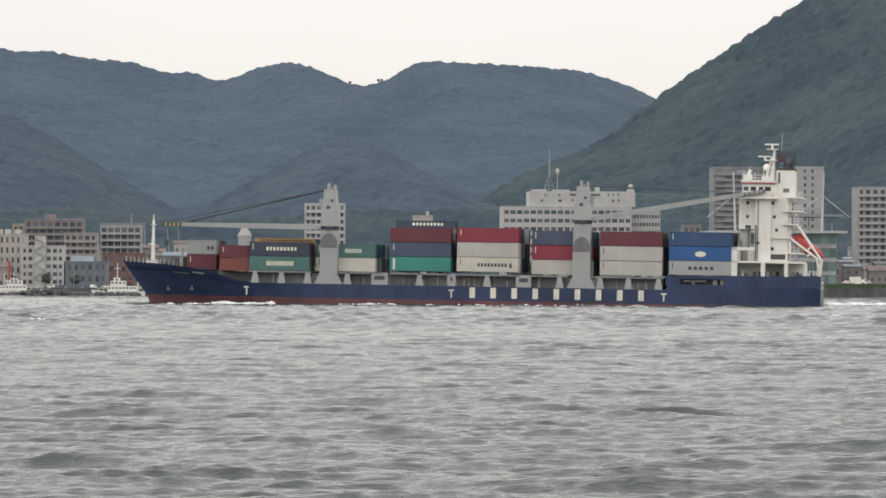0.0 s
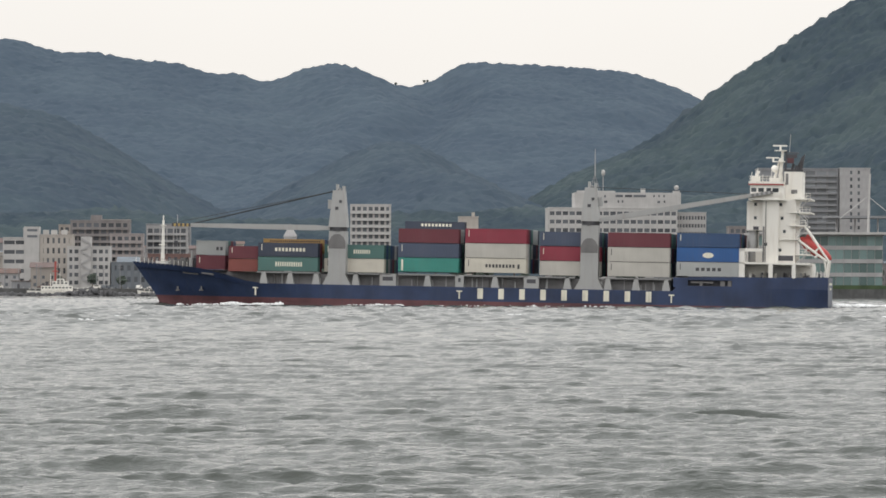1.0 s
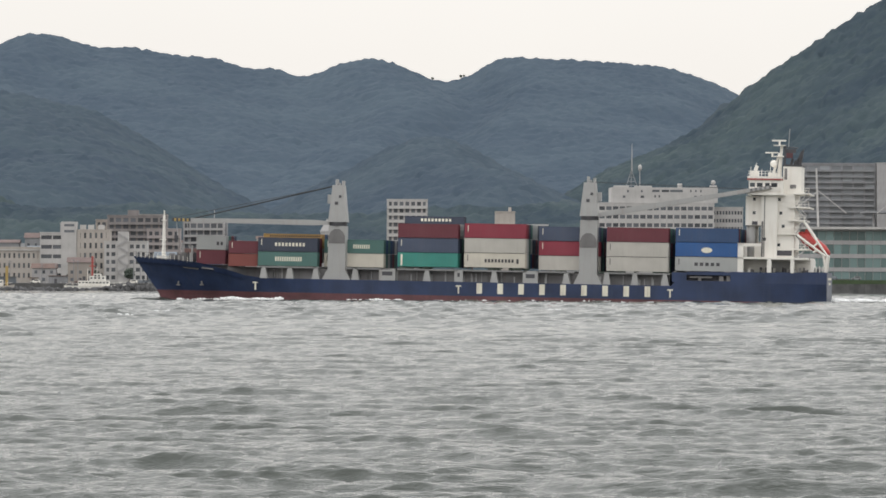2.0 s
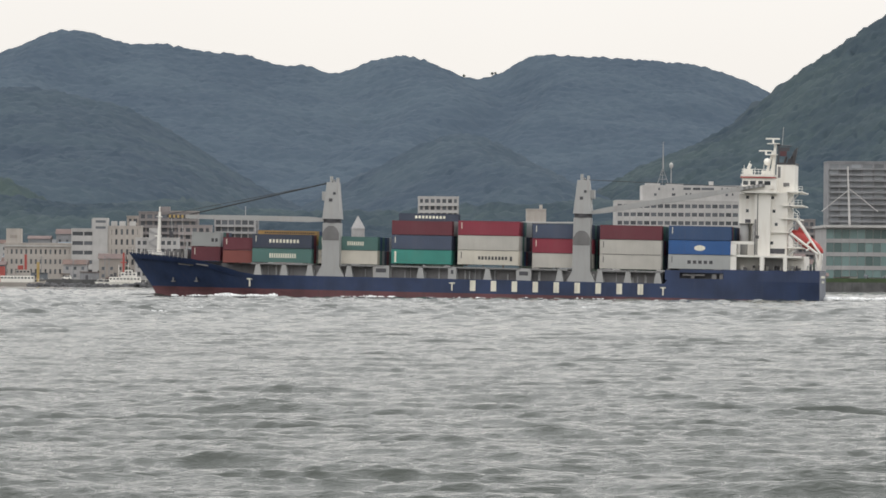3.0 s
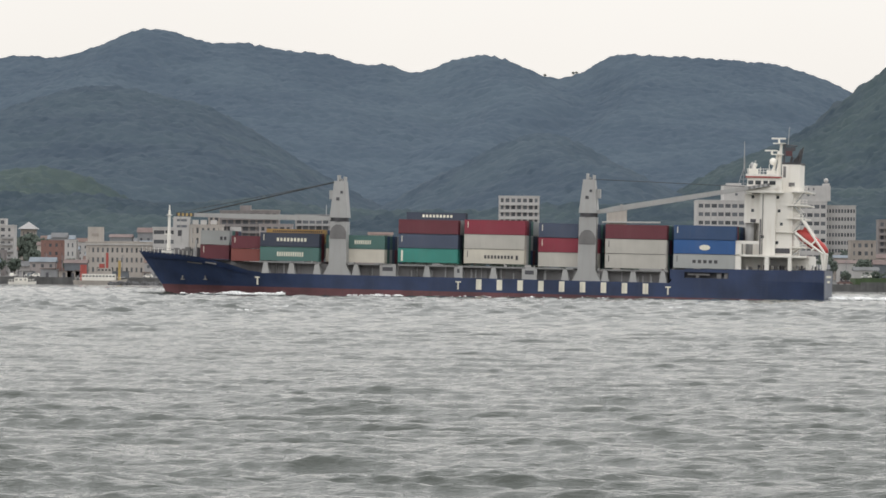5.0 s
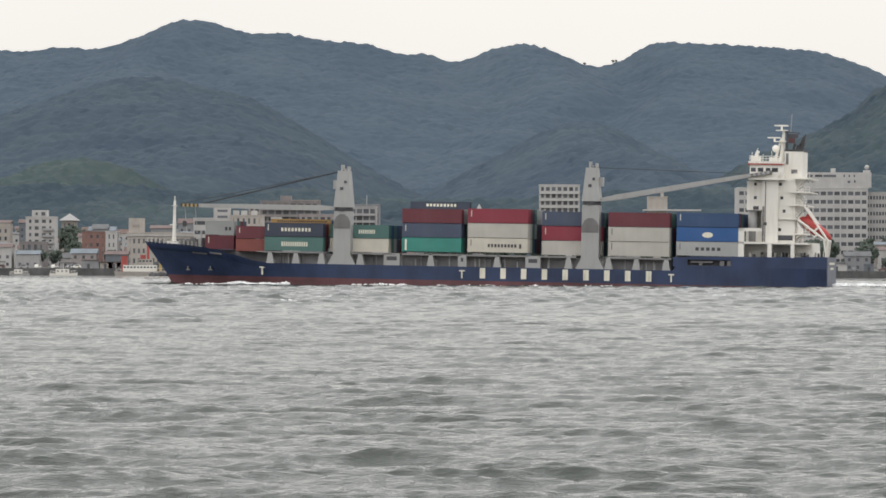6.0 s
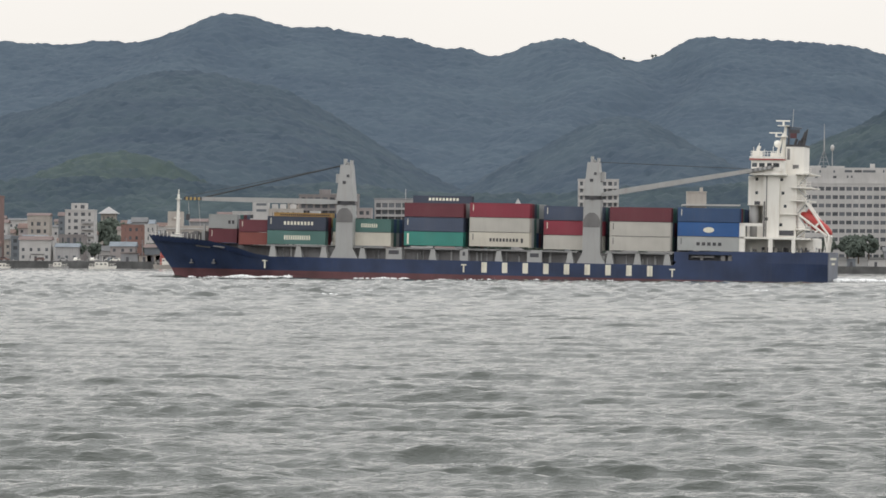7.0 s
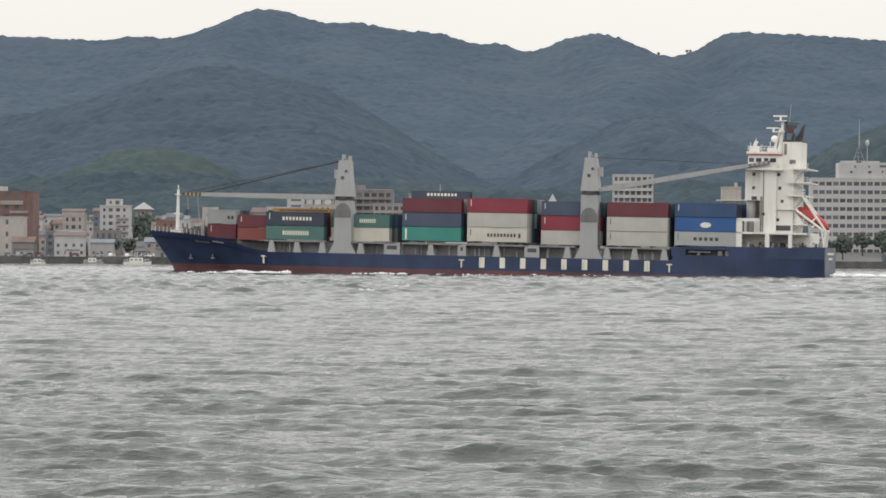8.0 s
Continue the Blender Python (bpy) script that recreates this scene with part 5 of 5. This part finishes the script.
def tree(seed, height):
    """A broadleaf tree: tapered trunk, limbs and a crown of many small leaf clumps."""
    rng = random.Random(seed)
    root = thing("tree", "round-crowned dark green tree on the far shore", "tree", "shore trees")
    bm = bmesh.new()
    tube(bm, (0, 0, 0), (0.1, 0, height * 0.55), height * 0.035, height * 0.018, 7)
    for k in range(5):
        a = k * 1.26 + rng.random()
        tube(bm, (0.05, 0, height * 0.35), (math.cos(a) * height * 0.24, math.sin(a) * height * 0.24, height * rng.uniform(0.55, 0.8)), height * 0.014, height * 0.006, 5)
    part("trunk", bm, BARK, root)
    bm = bmesh.new()
    for k in range(150):
        a, u = rng.uniform(0, 6.28), rng.uniform(-1, 1)
        r = height * 0.36 * rng.uniform(0.55, 1.08)
        p = Vector((math.cos(a) * math.sqrt(1 - u * u) * r, math.sin(a) * math.sqrt(1 - u * u) * r, height * 0.64 + u * r * 0.85))
        s = height * rng.uniform(0.04, 0.09)
        m = Matrix.Translation(p) @ pose(0, 0, 0, rng.uniform(0, 360), rng.uniform(0, 360), 0) @ Matrix.Diagonal((s * 1.3, s, s * 0.6, 1))
        bmesh.ops.create_icosphere(bm, subdivisions=1, radius=1.0, matrix=m)
    part("crown", bm, LEAF, root)
    return root


def shore_trees():
    kinds = [tree(k, 8.0) for k in range(4)]
    rng = random.Random(33)
    spots = [(-197, 1470, 1.0), (-192, 1480, 0.9), (-204, 1475, 0.7), (-168, 1470, 0.6), (-122, 1475, 0.6), (-112, 1468, 0.7), (-98, 1470, 0.8), (-86, 1465, 0.7),
             (155, 1455, 0.65), (158.5, 1458, 0.72), (162, 1455, 0.6), (166, 1460, 0.7), (147, 1460, 0.7), (132, 1465, 0.8), (140, 1470, 0.8), (-221.5, 1742, 1.9), (-217.4, 1742, 2.0), (-225.6, 1742, 1.8), (-213.4, 1742, 1.8), (-209, 1740, 1.5), (-205, 1738, 1.3)]
    for k in range(110):
        spots.append((rng.uniform(-290, 290), rng.choice([1545, 1590, 1645, 1695, 1760, 1800]), rng.uniform(0.8, 1.6)))
    for k, (x, y, s) in enumerate(spots):
        base = 2.4 + max(0, (y - 1560) / 300) * 8
        m = pose(x, y, base, 0, 0, rng.uniform(0, 360))
        if k < 4:
            kinds[k].matrix_basis = m
        else:
            o = copy_thing(kinds[k % 4], m)
            o.scale = (s, s, s)


shore_trees()


def ridge_trees():
    # lone trees that stand out in the saddle of the ridge
    co = np.array([v.co[:] for v in RIDGE.data.vertices])
    for x, h, k in ((69.7, 4.5, 21), (101.8, 4.5, 22), (105.5, 3.5, 23)):
        col = co[np.abs(co[:, 0] - x) < 3]
        top = col[np.argmax(col[:, 2] / col[:, 1])]
        o = tree(k, h)
        tagged(o, "lone dark tree on the mountain ridge", "tree", "ridge trees")
        o.location = (x, float(top[1]), float(top[2]) - h * 0.4)


ridge_trees()


def quay():
    q = tagged(new("quay_wall", mesh_of("quay_wall", _boxes((-420, 150, SHORE - 2.5, SHORE + 1, -3, 2.5), (150, 420, SHORE - 2.5, SHORE + 1, -3, 3.4)), worn("dark_quay_concrete", (0.10, 0.10, 0.10), 0.9, stain=0.35, dirt=(0.03, 0.03, 0.03), dirt_amount=0.5))), "dark stained concrete quay wall", "quay", kind="structure")
    g = tagged(new("grass_bank", mesh_of("grass_bank", _boxes((148, 330, SHORE + 2, SHORE + 22, 2.2, 5.0)), GRASS)), "mown green bank above the quay", "bank", kind="structure")
    rng = random.Random(3)
    bm = bmesh.new()
    for k in range(620):
        x = rng.uniform(-143, -57)
        h = 1.1 + 2.2 * max(0.0, 1 - abs(x + 93) / 12)
        s = rng.uniform(0.7, 1.5)
        m = Matrix.Translation((x, 1384 + rng.uniform(-3, 4), rng.uniform(-1.0, h - 0.8))) @ pose(0, 0, 0, rng.uniform(0, 90), rng.uniform(0, 90), 0) @ Matrix.Diagonal((s, s * 0.8, s * 0.7, 1))
        bmesh.ops.create_icosphere(bm, subdivisions=1, radius=1.0, matrix=m)
    tagged(new("breakwater_rocks", mesh_of("breakwater_rocks", bm, worn("dark_rock", (0.085, 0.086, 0.09), 0.9, stain=0.3))), "dark wet rocks of a breakwater", "rock", kind="stuff")
    for k in range(46):
        x = -290 + k * 5.2 + rng.uniform(-1.5, 1.5)
        bar_ = thing("bollard", "short pale quay post", "bollard", "quay posts")
        bar("post", bar_, WALLS["pale"], (x, SHORE - 1, 2.48), (x, SHORE - 1, 3.2), 0.22)


def _boxes(*boxes):
    bm = bmesh.new()
    for b in boxes:
        box(bm, *b)
    return bm


quay()


def small_boat(name, label, x, y, length, hull_mat, decks, extras=(), heading=0):
    """A boat: a shaped hull with raised bow, deckhouses as stepped blocks, and extras."""
    root = thing(name, label, "boat")
    bm = bmesh.new()
    L, B = length, length * 0.2
    rings = []
    for u, w, zt in ((0, 0.8, 0.085), (0.15, 0.95, 0.08), (0.5, 1, 0.075), (0.75, 0.85, 0.085), (0.9, 0.5, 0.1), (1, 0.04, 0.115)):
        rings.append([bm.verts.new(c) for c in ((L * (u - 0.5) * 0.94, -B / 2 * w * 0.8, -0.5), (L * (u - 0.5), -B / 2 * w, zt * L), (L * (u - 0.5), B / 2 * w, zt * L), (L * (u - 0.5) * 0.94, B / 2 * w * 0.8, -0.5))])
    for a, b in zip(rings, rings[1:]):
        for k in range(4):
            bm.faces.new((a[k], b[k], b[(k + 1) % 4], a[(k + 1) % 4]))
    bm.faces.new(rings[0])
    bm.faces.new(rings[-1][::-1])
    part("boat_hull", bm, hull_mat, root)
    for x0, x1, z0, z1, m in decks:
        d = block("cabin", root, m, (x0, x1, -B * 0.36, B * 0.36, z0, z1))
        n = int((x1 - x0) / 1.3)
        for k in range(n):
            cx = x0 + (x1 - x0) * (k + 0.5) / n
            for sd in (-1, 1):
                block("cabin_window", d, PANE, (cx - 0.4, cx + 0.4, sd * B * 0.36 - 0.05, sd * B * 0.36 + 0.05, z1 - 1.1, z1 - 0.5))
    for sd in (-1, 1):
        for k in range(10):
            u0, u1 = -0.46 + k * 0.092, -0.46 + (k + 1) * 0.092
            w0, w1 = (B / 2 * (0.93 if u < 0.2 else 0.93 - (u - 0.2) * 2.6) * sd for u in (u0, u1))
            z0, z1 = (L * (0.083 if u < 0.2 else 0.083 + (u - 0.2) * 0.08) for u in (u0, u1))
            rail = bar("rail_post", root, SHIP_WHITE, (L * u0, w0, z0 - 0.15), (L * u0, w0, z0 + 0.9), 0.05, sides=4)
            bar("rail", rail, SHIP_WHITE, (L * u0, w0, z0 + 0.9), (L * u1, w1, z1 + 0.9), 0.045, sides=4)
    for a, b, r, m in extras:
        bar("boat_mast", root, m, a, b, r)
    root.matrix_basis = pose(x, y, SEA_LEVEL, 0, 0, heading)
    return root


small_boat("patrol_vessel", "white patrol vessel moored behind the breakwater", -65.5, 1398, 21, SHIP_WHITE, [(-7, 4.2, 1.7, 3.8, SHIP_WHITE), (-3, 3, 3.8, 5.8, SHIP_WHITE), (-0.6, 1.8, 5.8, 7.0, SHIP_WHITE)],
           [((-4.4, 0, 3.8), (-4.4, 0, 6.9), 0.95, BLACK), ((-4.4, 0, 5.3), (-4.4, 0, 5.9), 1.0, STRIPE_RED), ((0.4, 0, 7.0), (0.4, 0, 12.6), 0.16, SHIP_WHITE), ((-0.8, 0, 10.6), (1.6, 0, 10.6), 0.1, SHIP_WHITE), ((-7.5, 0, 1.7), (-7.5, 0, 6.0), 0.09, SHIP_WHITE)], 180)
small_boat("harbour_launch", "white harbour launch with a red mast", -105.8, 1396, 25, SHIP_WHITE, [(-7, 5, 2.0, 4.0, SHIP_WHITE), (-2.6, 3.4, 4.0, 5.8, SHIP_WHITE), (-1, 1.8, 5.8, 6.7, SHIP_WHITE)],
           [((-1.6, 0, 3.8), (-1.6, 0, 13.4), 0.4, STRIPE_RED), ((-2.8, 0, 9.6), (-0.4, 0, 9.6), 0.2, STRIPE_RED), ((-3.4, 0, 3.8), (-3.4, 0, 8.6), 0.12, SHIP_WHITE), ((0.2, 0, 6.5), (0.2, 0, 9.4), 0.1, SHIP_WHITE), ((-4.8, 0, 3.8), (-4.8, 0, 5.6), 0.6, BLACK)], 0)
small_boat("harbour_tug", "cream and red harbour tug with red funnels", -148, 1398, 21, WALLS["cream"], [(-7, 6, 1.7, 4.2, SHIP_WHITE), (-1, 4.4, 4.2, 6.6, WALLS["cream"])],
           [((-6.6, 0, 1.6), (-6.6, 0, 7.8), 1.3, STRIPE_RED), ((0.6, 0, 4.2), (0.6, 0, 8.2), 1.1, STRIPE_RED), ((2.6, 0, 6.5), (2.6, 0, 12.5), 0.5, STRIPE_RED), ((7.4, 0, 1.6), (7.4, 0, 9.5), 0.55, YELLOW)], 0)
small_boat("motor_boat", "small white motor boat at the quay", -178, 1396, 11, SHIP_WHITE, [(-3, 2, 0.8, 2.6, SHIP_WHITE)], [((0, 0, 2.6), (0, 0, 5.0), 0.07, SHIP_WHITE)], 0)
small_boat("work_boat", "little white work boat at the quay", -217.5, 1400, 6, SHIP_WHITE, [(-1.6, 1.2, 0.5, 1.9, SHIP_WHITE)], (), 0)
small_boat("fishing_boat", "small pale fishing boat by the quay", -196, 1402, 8, WALLS["pale"], [(-2, 1, 0.7, 2.4, SHIP_WHITE)], [((-1, 0, 2), (-1, 0, 5.0), 0.07, WALLS["pale"])], 0)
van = thing("parked_truck", "white box truck parked on the quay", "truck")
block("cargo_box", van, SHIP_WHITE, (227.6, 232.0, SHORE + 24, SHORE + 26.4, 5.0, 7.9))
block("truck_cab", van, SHIP_WHITE, (232.2, 233.8, SHORE + 24, SHORE + 26.4, 4.7, 6.9))
for x in (228.8, 233.0):
    bar("truck_wheel", van, BLACK, (x, SHORE + 23.9, 4.9), (x, SHORE + 24.3, 4.9), 0.5, sides=12)


def parked_car(colour, label):
    """A small hatchback with a separate cabin, windows and wheels."""
    root = thing("parked_car", label, "car", "cars along the quay")
    bm = bmesh.new()
    prism(bm, [(-2.0, 0.3), (2.0, 0.3), (2.05, 0.75), (1.2, 0.9), (-1.95, 0.95)], -0.82, 0.82)
    part("car_body", bm, colour, root)
    bm = bmesh.new()
    prism(bm, [(-1.85, 0.95), (1.15, 0.9), (0.5, 1.48), (-1.5, 1.5)], -0.74, 0.74)
    part("car_cabin", bm, colour, root)
    for sd in (-1, 1):
        block("car_window", root, PANE, (-1.4, 0.45, sd * 0.75 - 0.02, sd * 0.75 + 0.02, 1.0, 1.36))
        for x in (-1.3, 1.3):
            bar("wheel", root, BLACK, (x, sd * 0.68, 0.32), (x, sd * 0.84, 0.32), 0.32, sides=12)
    return root


def quay_clutter():
    rng = random.Random(77)
    paints = [(SHIP_WHITE, "white"), (WALLS["grey"], "grey"), (WALLS["slate"], "dark blue-grey"), (WALLS["pale"], "silver"), (WALLS["brick"], "dull red")]
    kinds = [parked_car(m, w + " hatchback parked along the quay") for m, w in paints]
    for k in range(44):
        x = rng.uniform(-290, -60) if k % 3 else rng.uniform(120, 260)
        y, z = SHORE + rng.uniform(5, 16), 2.46
        if x > 146:
            y, z = SHORE + 12, 5.0
        m = pose(x, y, z, 0, 0, rng.choice([0, 180, 0, 180, 75]))
        if k < len(kinds):
            kinds[k].matrix_basis = m
        else:
            copy_thing(kinds[rng.randrange(len(kinds))], m)
    for k in range(40):
        x = rng.uniform(-300, -40) if k % 4 else rng.uniform(130, 290)
        y = rng.choice([SHORE + 20, SHORE + 28, 1520, 1565])
        h = rng.uniform(8, 12)
        pole = thing("utility_pole", "grey utility pole with cross arms", "pole", "utility poles")
        bar("pole", pole, WALLS["grey"], (x, y, 2.3), (x, y, 2.4 + h), 0.17, 0.11, sides=6)
        for q in (0.6, 1.5):
            bar("cross_arm", pole, WALLS["grey"], (x - 0.9, y, 2.4 + h - q), (x + 0.9, y, 2.4 + h - q), 0.07, sides=5)
    for k in range(16):
        x = rng.uniform(-290, -120) if k % 3 else rng.uniform(100, 200)
        w, h = rng.uniform(3, 8), rng.uniform(2.2, 3.4)
        shed = thing("quay_hut", "low weathered hut on the quay", "hut", "quay huts")
        m = WALLS[rng.choice(["pale", "grey", "slate", "white", "tan"])]
        block("hut_wall", shed, m, (x, x + w, SHORE + 18, SHORE + 22, 2.3, 2.4 + h))
        block("hut_roof", shed, rng.choice(ROOFS), (x - 0.3, x + w + 0.3, SHORE + 17.6, SHORE + 22.4, 2.404 + h, 2.62 + h))
        block("hut_door", shed, DARK, (x + w * 0.3, x + w * 0.3 + 1.1, SHORE + 17.94, SHORE + 18.05, 2.42, 4.3))


quay_clutter()


# ---------------------------------------------------------------- what moves
def motions():
    for ob, m in AFLOAT:
        walk(ob, [(t, ship_pose(t) @ m) for t in TIMES])
    walk(WHITECAPS, [(t, pose(0.35 * t, -1.1 * t, 0)) for t in TIMES])
    walk(SEA_SHEET, [(t, pose(0.35 * t, -1.1 * t, 0)) for t in TIMES])


motions()
